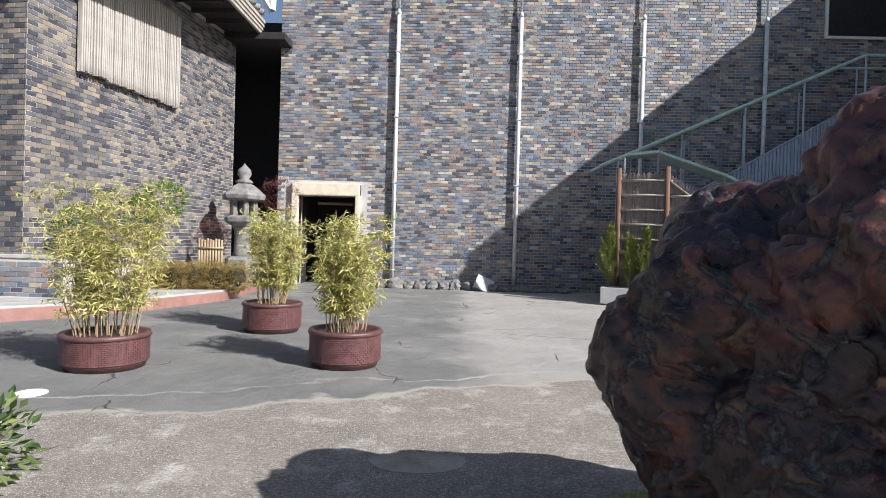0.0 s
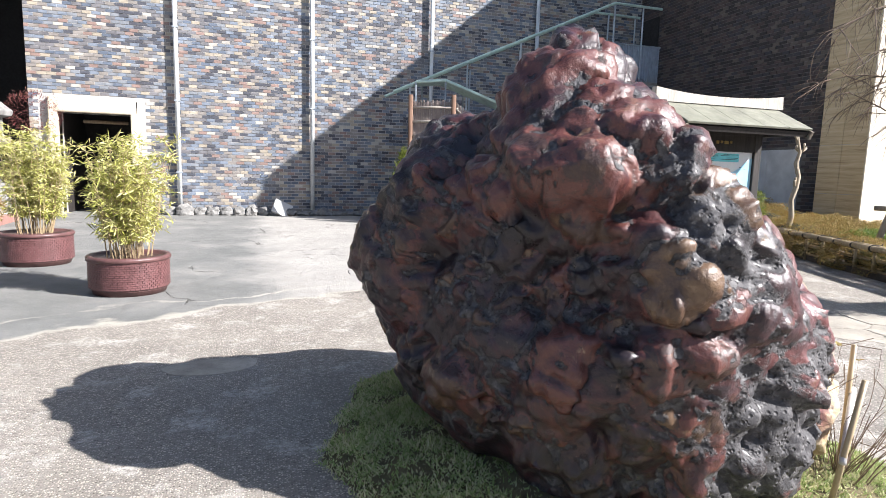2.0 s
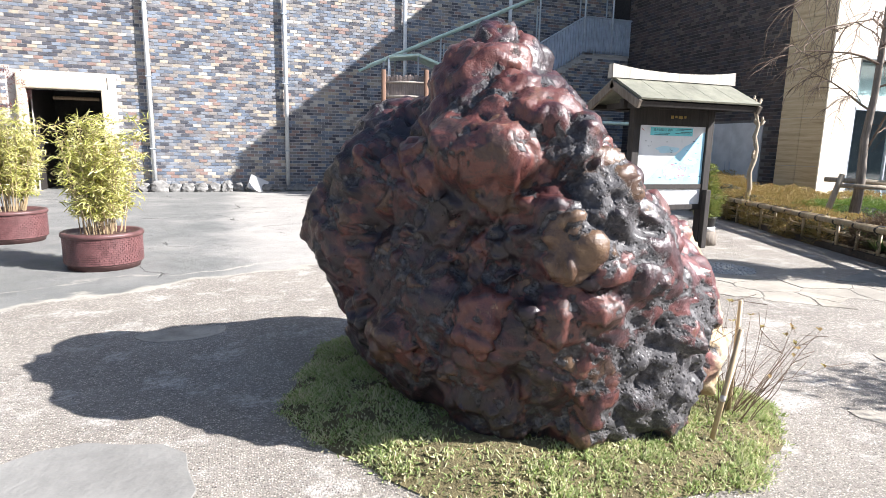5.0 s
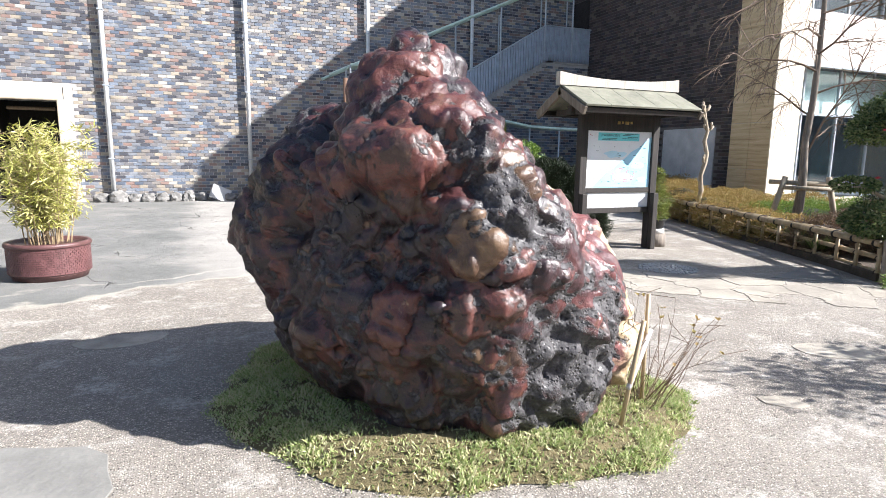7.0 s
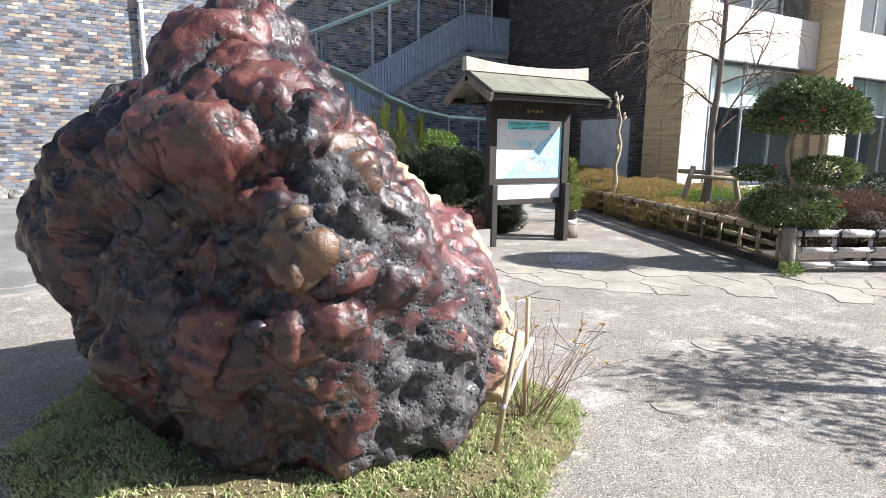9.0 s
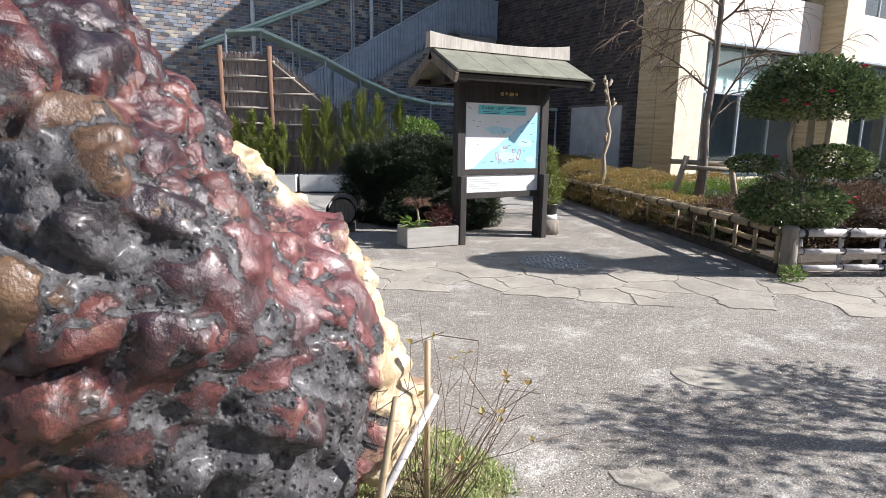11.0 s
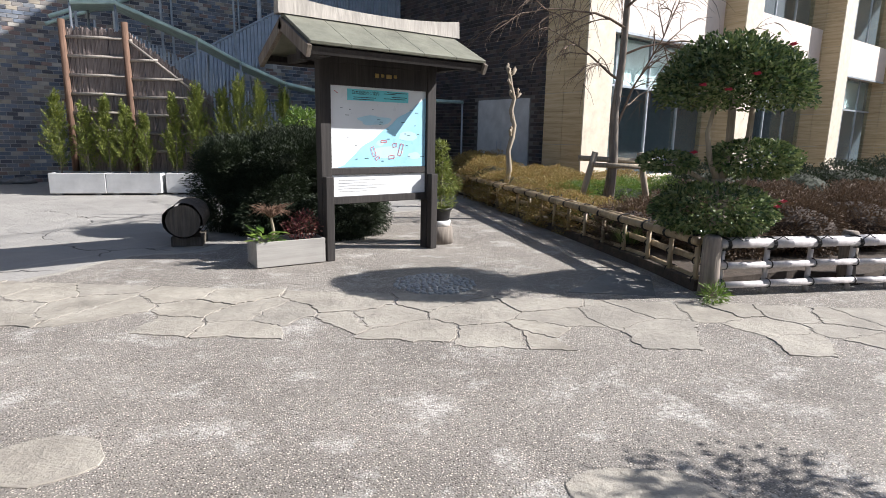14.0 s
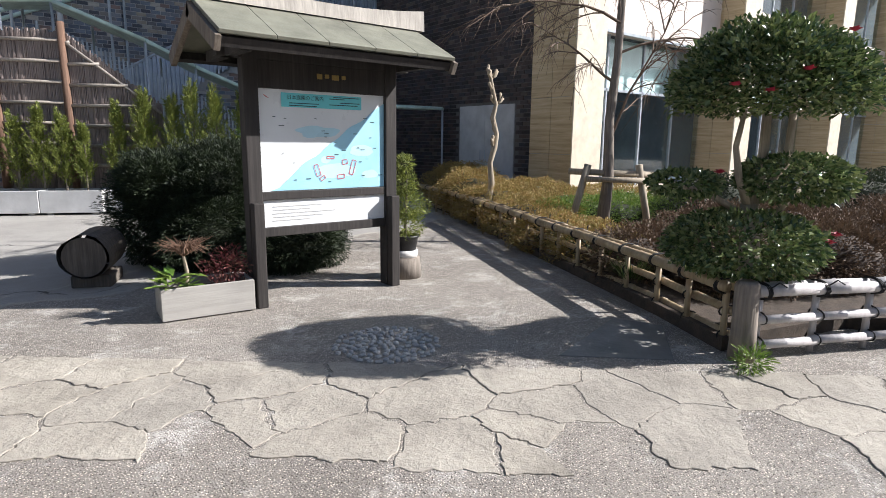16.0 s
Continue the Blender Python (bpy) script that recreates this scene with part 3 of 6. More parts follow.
# columns and glazed front
COLS = (13.3, 20.0, 26.8, 33.6, 40.4)
FRONT = 8.95
for i, x in enumerate(COLS):
    c = thing("column", (x, FRONT, 0), "massive square column clad in buff travertine", "column", "columns of the building", "structure")
    Geo().box(0, 0.88, 0.012, 1.15, 0, TOP).make("shaft", CONCRETE, c)
    for k in range(10):
        z0 = k * 1.16
        for y0, y1 in ((0.0, 0.57), (0.582, 1.15)):
            Geo().box(-0.03, 0.0, y0, y1, z0 + 0.003, min(TOP, z0 + 1.154)).make("cladding_panel", TRAVERTINE, c)
    Geo().box(-0.03, 0.9, -0.03, 0.0, 0, TOP).make("front_panel", CREAM, c, "pale smooth stone front face")
wall_glass = thing("window_1", (0, 0, 0), "tall glazed ground floor front with pale blinds behind the glass", "window", kind="structure")
for i in range(len(COLS) - 1):
    x0, x1 = COLS[i] + 0.88, COLS[i + 1]
    WYG = FRONT + 1.0
    Geo().box(x0, x1, WYG, WYG + 0.02, 0.35, 3.9).make("pane", GLASS, wall_glass).visible_shadow = False
    Geo().box(x0, x1, WYG - 0.05, WYG + 0.1, 0.0, 0.35).make("window_sill", CREAM, wall_glass)
    for s in range(5):
        x = x0 + (x1 - x0) * s / 4
        Geo().box(x - 0.025, x + 0.025, WYG - 0.03, WYG + 0.05, 0.35, 3.9).make("window_frame", STEEL, wall_glass)
    Geo().box(x0, x1, WYG - 0.03, WYG + 0.05, 2.62, 2.68).make("transom", STEEL, wall_glass)
    Geo().box(x0, x1, WYG + 0.25, WYG + 0.27, 2.68, 3.88).make("blind", BLINDS, wall_glass)
    b = thing("balcony_panel", (0, 0, 0), "smooth pale pink spandrel panel above the windows", "panel", "spandrel panels", "structure")
    Geo().box(x0, x1, FRONT + 0.62, WYG + 0.1, 3.9, 5.25).make("panel", PINK, b, bevel=0.01)
    Geo().box(x0, x1, FRONT + 0.6, FRONT + 0.66, 3.84, 3.9).make("drip_edge", STEEL, b)
    Geo().box(x0, x1, WYG, WYG + 0.02, 5.25, 8.2).make("upper_pane", GLASS, wall_glass).visible_shadow = False
    for s in range(5):
        x = x0 + (x1 - x0) * s / 4
        Geo().box(x - 0.025, x + 0.025, WYG - 0.03, WYG + 0.05, 5.25, 8.2).make("window_frame", STEEL, wall_glass)
    Geo().box(x0, x1, FRONT + 0.62, WYG + 0.1, 8.2, TOP).make("upper_panel", PINK, b)
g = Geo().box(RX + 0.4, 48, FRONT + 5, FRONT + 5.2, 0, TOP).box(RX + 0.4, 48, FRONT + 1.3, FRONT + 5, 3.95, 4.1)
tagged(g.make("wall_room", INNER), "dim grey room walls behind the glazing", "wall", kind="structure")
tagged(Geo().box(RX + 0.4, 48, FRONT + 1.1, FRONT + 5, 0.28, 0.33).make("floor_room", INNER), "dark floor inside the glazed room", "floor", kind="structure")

# left building with its slatted window screen and deep eaves
LA, LB = Vector((-7.8, 10.6, 0)), Vector((-6.92, 17.6, 0))
lway = (LB - LA).normalized()
lout = Vector((lway.y, -lway.x, 0))
llen = (LB - LA).length
lm = Matrix((lway, -lout, Vector((0, 0, 1)))).transposed().to_4x4()
lm.translation = LA
wall_west = Geo().box(0, llen, 0, 0.4, 0, 7.5, lm)
wall_west = tagged(wall_west.make("wall_west", MORTAR), "wall of pale and dark mottled bricks under deep eaves", "wall", kind="structure")
brick_face("bricks_west", wall_west, LA - lway * 0.4, lway, lout, llen + 0.4, 7.4, BRICK_PALE, BRICK_PALE_ONE, singles=(0.1, 2.2, 1.7, 4.5), seed=7)
wall_west_end = tagged(Geo().box(-0.4, 0.0, 0.0, 6, 0, 7.5, lm).make("wall_west_end", MORTAR), "end face of the mottled brick wall", "wall", kind="structure")
brick_face("bricks_end", wall_west_end, lm @ Vector((-0.402, 6, 0)), lm.to_3x3() @ Vector((0, -1, 0)), -lway, 6, 7.4, BRICK_PALE, BRICK_ONE, seed=8)
eave = thing("roof_west", (-0.45, 0, 0), "deep dark eaves with a grey boarded fascia and round tile ends", "roof", kind="structure")
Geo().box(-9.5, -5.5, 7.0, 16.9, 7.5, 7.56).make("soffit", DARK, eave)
for k in range(4):
    Geo().box(-5.54 + 0.02 * k, -5.46 + 0.03 * k, 7.0, 17.0, 7.46 + 0.1 * k, 7.56 + 0.1 * k).make("fascia_board", WOOD_GREY, eave, bevel=0.006)
for k in range(28):
    y = 7.2 + k * 0.35
    Geo().tube([(-5.32, y, 7.98), (-5.9, y, 8.15)], 0.09, 10).make("tile_end", STONE, eave, smooth=True)
Geo().box(-9.5, -5.7, 7.0, 17.0, 7.86, 8.2).make("roof_deck", STONE, eave)
for k in range(12):
    Geo().box(-8.5, -5.6, 8.0 + k * 0.72, 8.09 + k * 0.72, 7.38, 7.5).make("rafter", WOOD_DARK, eave)
# passage walls and ceiling coloured near black to stand for its shade
tagged(Geo().box(-9.0, -5.54, 20.2, 20.4, 0, 9).box(-9.0, -8.8, 17.5, 20.2, 0, 9).make("wall_passage", DARK), "back wall of the narrow passage, coloured near black for its shade", "wall", kind="structure")
tagged(Geo().box(-9.0, -5.2, 16.9, 20.4, 7.3, 7.5).make("ceiling_passage", DARK), "ceiling over the passage, coloured near black for its shade", "ceiling", kind="structure")
wt = thing("roof_truss", (0, 0, 0), "white painted steel roof brace seen above the eaves", "brace", kind="structure")
Geo().tube([(-6.6, 17.3, 9.6), (-5.75, 17.3, 8.3)], 0.12, 6).make("brace", WHITE, wt)
Geo().tube([(-5.75, 17.3, 8.3), (-5.6, 17.3, 10.5)], 0.12, 6).make("brace", WHITE, wt)

# stair with corrugated parapet and canopy
PY = 16.55
stair = thing("outside_staircase", (0, 0, 0), "outdoor staircase with grey corrugated parapet and green canopy rail", "staircase")


def along_stair(x):
    return min(5.84, 5.84 - (11.55 - x) * (5.84 - 3.65) / (11.55 - 7.83))


x = 5.0
while x < RX - 0.05:
    z = along_stair(x)
    g = Geo().box(x, x + 0.05, PY - 0.035, PY, z - 1.16, z).box(x + 0.05, x + 0.1, PY, PY + 0.02, z - 1.16, z)
    g.make("corrugation", SHEET, stair)
    x += 0.1
g = Geo()
g.tube([(5.0, PY - 0.02, along_stair(5.0)), (11.55, PY - 0.02, 5.84), (RX, PY - 0.02, 5.84)], 0.03)
g.make("handrail", STEEL, stair)
g = Geo()
for k in range(2):
    yy = PY - 0.1 + k * 1.2
    g.tube([(4.08, yy, 3.74), (11.47, yy, 7.07), (13.3, yy, 7.07)], 0.045)
g.make("canopy_rail", GREEN, stair)
for x, z in ((4.6, 3.95), (6.4, 4.75), (8.17, 5.55), (9.8, 6.27), (11.5, 7.05), (12.6, 7.05)):
    Geo().tube([(x, PY - 0.05, along_stair(x) - 1.1), (x, PY - 0.05, z)], 0.03).make("post", STEEL, stair)
    Geo().tube([(x + 0.5, WY - 0.08, along_stair(x) - 1.1), (x + 0.5, WY - 0.08, z)], 0.03).make("post", STEEL, stair)
k = Geo()
for i in range(24):
    xs = 5.4 + i * 0.27
    k.box(xs, xs + 0.29, PY, WY - 0.06, along_stair(xs) - 1.25, along_stair(xs) - 1.02)
k.box(11.6, RX, PY, WY - 0.06, 4.62, 4.78)
k.make("tread", CONCRETE, stair)
wall_stair = Geo()
wall_stair.poly([(5.4, PY + 0.05, 0), (RX, PY + 0.05, 0), (RX, PY + 0.05, 4.66), (11.5, PY + 0.05, 4.66), (5.4, PY + 0.05, along_stair(5.4) - 1.2)])
wall_stair.poly([(5.4, PY + 0.3, 0), (RX, PY + 0.3, 0), (RX, PY + 0.3, 4.66), (11.5, PY + 0.3, 4.66), (5.4, PY + 0.3, along_stair(5.4) - 1.2)])
wall_stair = tagged(wall_stair.make("wall_stair", MORTAR), "blue-grey brick wall below the staircase", "wall", kind="structure")
holes = tuple((i * 0.225, i * 0.225 + 0.23, along_stair(5.4 + i * 0.225) - 1.25, 9) for i in range(36))
brick_face("bricks_stair", wall_stair, (5.4, PY + 0.05, 0), (1, 0, 0), (0, -1, 0), RX - 5.4, 4.7, BRICK, BRICK_ONE, holes=holes, seed=9)
win = thing("window_2", (0, 0, 0), "dark upper window with a white metal frame", "window", kind="structure")
Geo().box(11.05, 13.0, WY - 0.03, WY - 0.01, 8.0, 10.4).make("pane", DARK, win)
Geo().box(11.02, 11.1, WY - 0.09, WY - 0.02, 8.0, 10.4).box(11.02, 13.0, WY - 0.09, WY - 0.02, 7.94, 8.02).make("frame", WHITE, win)
ex = thing("door_3", (0, 0, 0), "dark doorway at the head of the staircase", "door", kind="structure")
Geo().box(RX - 0.05, RX + 0.02, PY + 0.1, WY - 0.15, 4.8, 6.9).make("leaf", DARK, ex)
# ---- the great rock ----
LOBES = []


def lobe(x, y, z, r):
    LOBES.append((Vector((x, y, z)), r))


OC = Vector((1.6, 1.85, 0.85))
lobe(1.58, 1.97, 0.72, 0.82)
lobe(1.75, 1.7, 0.62, 0.82)
lobe(1.42, 2.3, 0.80, 0.68)
lobe(1.50, 1.75, 1.25, 0.56)
lobe(1.48, 1.75, 1.55, 0.40)
lobe(1.47, 1.72, 1.80, 0.20)
lobe(1.42, 1.66, 1.90, 0.15)
lobe(1.52, 1.68, 1.86, 0.17)
lobe(1.45, 1.68, 1.97, 0.11)
lobe(1.32, 1.52, 1.70, 0.20)
lobe(1.60, 1.50, 1.62, 0.22)
lobe(1.36, 1.70, 1.72, 0.22)
lobe(1.28, 1.44, 1.50, 0.27)
lobe(1.52, 1.36, 1.45, 0.28)
lobe(1.68, 1.58, 1.54, 0.26)
lobe(1.86, 1.52, 1.28, 0.29)
lobe(2.10, 1.44, 1.05, 0.28)
lobe(2.40, 1.50, 0.32, 0.30)
lobe(2.50, 1.52, 0.24, 0.24)
lobe(0.88, 2.15, 0.96, 0.36)
lobe(0.77, 2.18, 1.02, 0.23)
lobe(0.98, 2.10, 0.72, 0.32)
lobe(1.08, 2.05, 0.45, 0.34)
lobe(0.92, 1.98, 1.26, 0.30)
lobe(1.15, 2.2, 1.38, 0.38)
lobe(1.10, 1.70, 0.88, 0.18)
lobe(1.15, 1.62, 1.15, 0.24)
lobe(1.22, 1.50, 0.62, 0.20)
lobe(1.70, 1.12, 0.72, 0.30)
lobe(1.62, 1.15, 1.10, 0.32)
lobe(1.92, 1.15, 0.95, 0.36)
lobe(2.15, 1.30, 0.65, 0.44)
lobe(2.12, 1.25, 0.25, 0.36)
lobe(2.32, 1.42, 0.88, 0.25)
lobe(2.40, 1.36, 0.78, 0.17)
lobe(1.85, 1.30, 0.25, 0.36)
lobe(1.45, 1.42, 0.25, 0.32)
lobe(1.15, 1.75, 0.30, 0.28)
lobe(1.95, 1.66, 0.88, 0.42)
lobe(1.80, 2.10, 0.66, 0.56)
lobe(1.60, 2.70, 0.60, 0.52)


# nodules that stand out of the mass: a point of the surface, size, colour 0 to 1
NODULES = (
    (1.16, 1.17, 1.61, 0.24, 0.52), (1.02, 1.43, 1.49, 0.17, 0.55), (1.30, 1.13, 1.42, 0.20, 0.70), (1.43, 1.05, 1.62, 0.15, 0.48), (1.33, 1.30, 1.78, 0.17, 0.45),
    (1.41, 1.66, 2.04, 0.10, 0.40), (1.54, 1.62, 2.01, 0.09, 0.45), (1.46, 1.52, 1.84, 0.11, 0.50), (1.60, 1.42, 1.71, 0.11, 0.42), (1.66, 1.22, 1.60, 0.12, 0.45),
    (1.41, 1.04, 1.22, 0.08, 0.48), (1.54, 0.95, 1.14, 0.085, 0.74), (1.70, 0.90, 1.34, 0.13, 0.82), (1.56, 0.97, 1.50, 0.08, 0.40), (1.86, 0.98, 1.18, 0.11, 0.45),
    (0.93, 1.57, 0.88, 0.13, 0.80), (1.19, 1.31, 0.74, 0.15, 0.58), (1.24, 1.28, 0.60, 0.12, 0.52), (1.05, 1.50, 0.55, 0.12, 0.40), (1.62, 0.93, 0.41, 0.07, 0.78),
    (1.64, 0.80, 0.75, 0.10, 0.55), (1.57, 0.87, 0.66, 0.13, 0.60), (1.46, 1.00, 0.86, 0.14, 0.76), (1.30, 1.20, 1.02, 0.13, 0.52), (1.70, 0.83, 1.00, 0.11, 0.46),
    (1.48, 1.12, 0.16, 0.16, 0.30), (1.28, 1.25, 0.25, 0.13, 0.42), (1.94, 0.90, 0.52, 0.17, 0.12), (0.88, 1.75, 1.42, 0.12, 0.28), (0.76, 1.98, 1.24, 0.13, 0.74),
    (0.66, 2.18, 1.08, 0.12, 0.36), (1.90, 0.86, 0.90, 0.12, 0.48), (2.00, 0.93, 1.10, 0.12, 0.47), (2.51, 1.30, 0.95, 0.14, 0.99),
    (2.58, 1.28, 0.76, 0.17, 0.99), (2.63, 1.16, 0.54, 0.17, 0.99), (2.66, 1.16, 0.28, 0.18, 0.99), (2.27, 1.74, 1.14, 0.20, 0.99), (2.14, 1.80, 1.32, 0.16, 0.97), (2.10, 1.00, 0.92, 0.10, 0.47), (2.30, 1.10, 0.88, 0.09, 0.45))
# hollows: a point, width, depth
HOLLOWS = ((1.20, 1.31, 0.95, 0.20, 0.06), (1.54, 0.98, 0.95, 0.10, 0.04), (2.19, 1.19, 1.10, 0.16, 0.09), (2.07, 1.05, 1.02, 0.12, 0.05), (1.60, 1.05, 1.30, 0.10, 0.05), (1.36, 1.15, 0.42, 0.10, 0.06), (2.10, 1.35, 1.22, 0.14, 0.05), (0.95, 1.75, 1.12, 0.12, 0.05))
# places where the dark pitted matrix comes through
MATRIX = ((1.52, 1.00, 1.42, 0.11), (1.60, 0.95, 1.28, 0.11), (1.72, 0.95, 1.10, 0.12), (1.96, 0.92, 0.48, 0.20), (2.16, 0.96, 0.34, 0.22), (1.92, 1.00, 0.16, 0.22), (2.30, 1.00, 0.45, 0.16), (1.62, 1.30, 1.78, 0.08), (2.10, 1.30, 1.16, 0.13), (2.22, 1.05, 0.70, 0.12), (2.0, 1.5, 1.3, 0.1))
PALE = ((2.53, 1.30, 0.95, 0.15), (2.58, 1.26, 0.78, 0.18), (2.58, 1.12, 0.58, 0.20), (2.60, 1.2, 0.3, 0.22), (2.21, 1.60, 1.18, 0.25), (2.10, 1.72, 1.34, 0.15))


def rock_radius(d):
    """How far the rock reaches from its middle along each of the directions d: a soft union of rounded masses with hollows."""
    total = np.zeros(len(d))
    for c, r in LOBES:
        q = np.array(c - OC)
        b = d @ q
        disc = b * b - q @ q + r * r
        s = b + np.sqrt(np.maximum(disc, 0.0))
        total += np.where((disc > 0) & (s > 0), np.exp(s / 0.05), 0.0)
    out = 0.05 * np.log(total) - 0.075
    for x, y, z, width, depth in HOLLOWS:
        q = np.array((x, y, z)) - np.array(OC)
        far = np.linalg.norm(q)
        off = np.linalg.norm(d * far - q, axis=1)
        out -= depth * np.exp(-(off / width) ** 2)
    return out


def near(p, spots):
    """1 at the middle of any of the spots, falling to 0 away from them."""
    out = np.zeros(len(p))
    for x, y, z, width in spots:
        out = np.maximum(out, np.exp(-(np.linalg.norm(p - np.array((x, y, z)), axis=1) / width) ** 2))
    return out


def build_rock():
    bm = bmesh.new()
    bmesh.ops.create_icosphere(bm, subdivisions=7, radius=1.0)
    bm.verts.ensure_lookup_table()
    dirs = np.array([v.co.normalized()[:] for v in bm.verts])
    bent = np.array([(v.co + 0.045 * noise.noise_vector(v.co * 4.2) + 0.022 * noise.noise_vector(v.co * 11.0) + 0.008 * noise.noise_vector(v.co * 27.0))[:] for v in bm.verts])
    bent /= np.linalg.norm(bent, axis=1)[:, None]
    mass = rock_radius(bent)
    rng = np.random.default_rng(19)
    mid = np.array(OC)
    knobs = []
    for x, y, z, r, tint in NODULES:
        q = np.array((x, y, z)) - mid
        u = q / np.linalg.norm(q)
        knobs.append((q - u * r * 0.96, r, tint))
    ways, east = [], 0.35
    while len(ways) < 340:
        u = rng.normal(size=3)
        u /= np.linalg.norm(u)
        if u[2] > -0.75 and all(w @ u < (0.9935 if u[0] < east else 0.9970) for w in ways):
            ways.append(u)
    base = rock_radius(np.array(ways))
    zone = near(mid + np.array(ways) * base[:, None], MATRIX)
    for u, far, z in zip(ways, base, zone):
        r = rng.uniform(0.05, 0.11) if rng.random() < 0.45 else rng.uniform(0.11, 0.22)
        if u[0] > east:
            r = rng.uniform(0.05, 0.11)
        r *= 1.0 - 0.3 * z
        knobs.append((u * (far - r * (rng.uniform(0.30, 0.62) if u[0] > east else rng.uniform(0.50, 0.80) if u[0] > -0.55 else rng.uniform(0.66, 0.90))), r, rng.random() * (0.94 if rng.random() < 0.8 and u[2] < 0.55 else 0.58)))
    best, second = mass.copy(), np.full(len(mass), -1.0)
    tint = np.full(len(mass), 0.25)
    on_knob = np.zeros(len(mass))
    for q, r, colour in knobs:
        u = q / np.linalg.norm(q)
        stretch = rng.uniform(0.72, 1.4)
        side = np.cross(u, rng.normal(size=3))
        side /= np.linalg.norm(side)
        pick = np.nonzero(bent @ u > 0.70)[0]
        d = bent[pick]
        # an ellipsoid drawn out along one side, cut by a few flat faces
        shear = np.eye(3) + (1.0 / stretch - 1.0) * np.outer(side, side)
        dq, dd = shear @ q, d @ shear.T
        a = np.einsum("ij,ij->i", dd, dd)
        b = dd @ dq
        disc = b * b - a * (dq @ dq - r * r)
        s = np.where(disc > 0, (b + np.sqrt(np.maximum(disc, 0.0))) / a, -1.0)
        for _ in range(6):
            n = u + rng.normal(size=3) * 0.5
            n /= np.linalg.norm(n)
            if n @ u < 0.72:
                continue
            dn = d @ n
            s = np.where(dn > 0.05, np.minimum(s, (q @ n + r * rng.uniform(0.55, 0.90)) / np.maximum(dn, 0.05)), s)
        won = s > best[pick]
        second[pick] = np.where(won, best[pick], np.maximum(second[pick], s))
        best[pick] = np.where(won, s, best[pick])
        tint[pick] = np.where(won, colour, tint[pick])
        on_knob[pick] = np.where(won, 1.0, on_knob[pick])
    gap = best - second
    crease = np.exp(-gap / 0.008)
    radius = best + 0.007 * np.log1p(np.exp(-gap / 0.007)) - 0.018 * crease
    p = mid + dirs * radius[:, None]
    zone = near(p, MATRIX)
    pale = near(p, PALE)
    for v, co in zip(bm.verts, p):
        v.co = co
    bm.normal_update()
    place = np.empty_like(p)
    rough_at = np.empty(len(p))
    for i, v in enumerate(bm.verts):
        q = v.co
        m = min(1.0, zone[i] * 1.3)
        grain = noise.fractal(q * 9.0, 0.9, 2.1, 5)
        crag = noise.ridged_multi_fractal(q * 7.0, 0.9, 2.2, 4, 1.0, 2.0) if m > 0.05 else 0.0
        cut = noise.noise(q * 3.1 + Vector((4, 1, 9))) + 0.5 * noise.noise(q * 8.3)
        slit = max(0.0, 1.0 - abs(cut) * 16.0)
        pit = max(0.0, noise.noise(q * 15.0 + Vector((2, 7, 3))) - 0.38) * (0.5 + m)
        facet = noise.voronoi(q * 6.5 + 0.9 * noise.noise_vector(q * 3.0))
        tilt = (q * 6.5 - facet[1][0]).dot(noise.cell_vector(facet[1][0] * 13.7))
        off = 0.014 * grain + 0.020 * noise.noise(q * 3.6) + 0.040 * tilt * min(1.0, 4.0 * (facet[0][1] - facet[0][0])) + m * (0.026 * (crag - 1.2)) - 0.018 * slit - 0.06 * pit
        place[i] = (q + v.normal * off)[:]
        rough_at[i] = min(1.0, 0.40 * m + 0.5 * slit + 2.6 * pit)
    # painted crease and pit shade, joined with the real matrix zones
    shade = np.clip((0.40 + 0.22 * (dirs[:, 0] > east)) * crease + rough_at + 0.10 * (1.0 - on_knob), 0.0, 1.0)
    for v, co in zip(bm.verts, place):
        v.co = Vector(co) - Vector((1.6, 1.85, 0.0))
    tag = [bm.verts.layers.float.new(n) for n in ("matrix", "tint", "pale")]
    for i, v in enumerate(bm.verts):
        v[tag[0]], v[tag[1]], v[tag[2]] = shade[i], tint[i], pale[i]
    bmesh.ops.bisect_plane(bm, geom=bm.verts[:] + bm.edges[:] + bm.faces[:], plane_co=(0, 0, 0.02), plane_no=(0, 0, -1), clear_outer=True)
    me = bpy.data.meshes.new("boulder")
    bm.to_mesh(me)
    bm.free()
    me.polygons.foreach_set("use_smooth", [True] * len(me.polygons))
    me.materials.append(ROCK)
    ob = new("boulder", me)
    ob.location = (1.6, 1.85, 0.0)
    return tagged(ob, "huge glossy knobbly red-brown jasper boulder with ochre patches", "boulder")


build_rock()

# mound of turf round the rock
turf = Geo()
TC, TR = Vector((1.82, 1.93, 0)), (1.44, 1.22)
TX, TY = Vector((0.81, -0.586)), Vector((0.586, 0.81))


def turf_at(a, r):
    u, v = TR[0] * r * math.cos(a), TR[1] * r * math.sin(a)
    return TC.x + TX.x * u + TY.x * v, TC.y + TX.y * u + TY.y * v


def turf_edge(a):
    back = math.atan2(math.sin(a - 0.65), math.cos(a - 0.65))
    return 1 + 0.03 * math.sin(3 * a + 1) + 0.03 * math.sin(7 * a) + 0.015 * math.sin(17 * a) - 0.20 * math.exp(-(back / 0.5) ** 2)


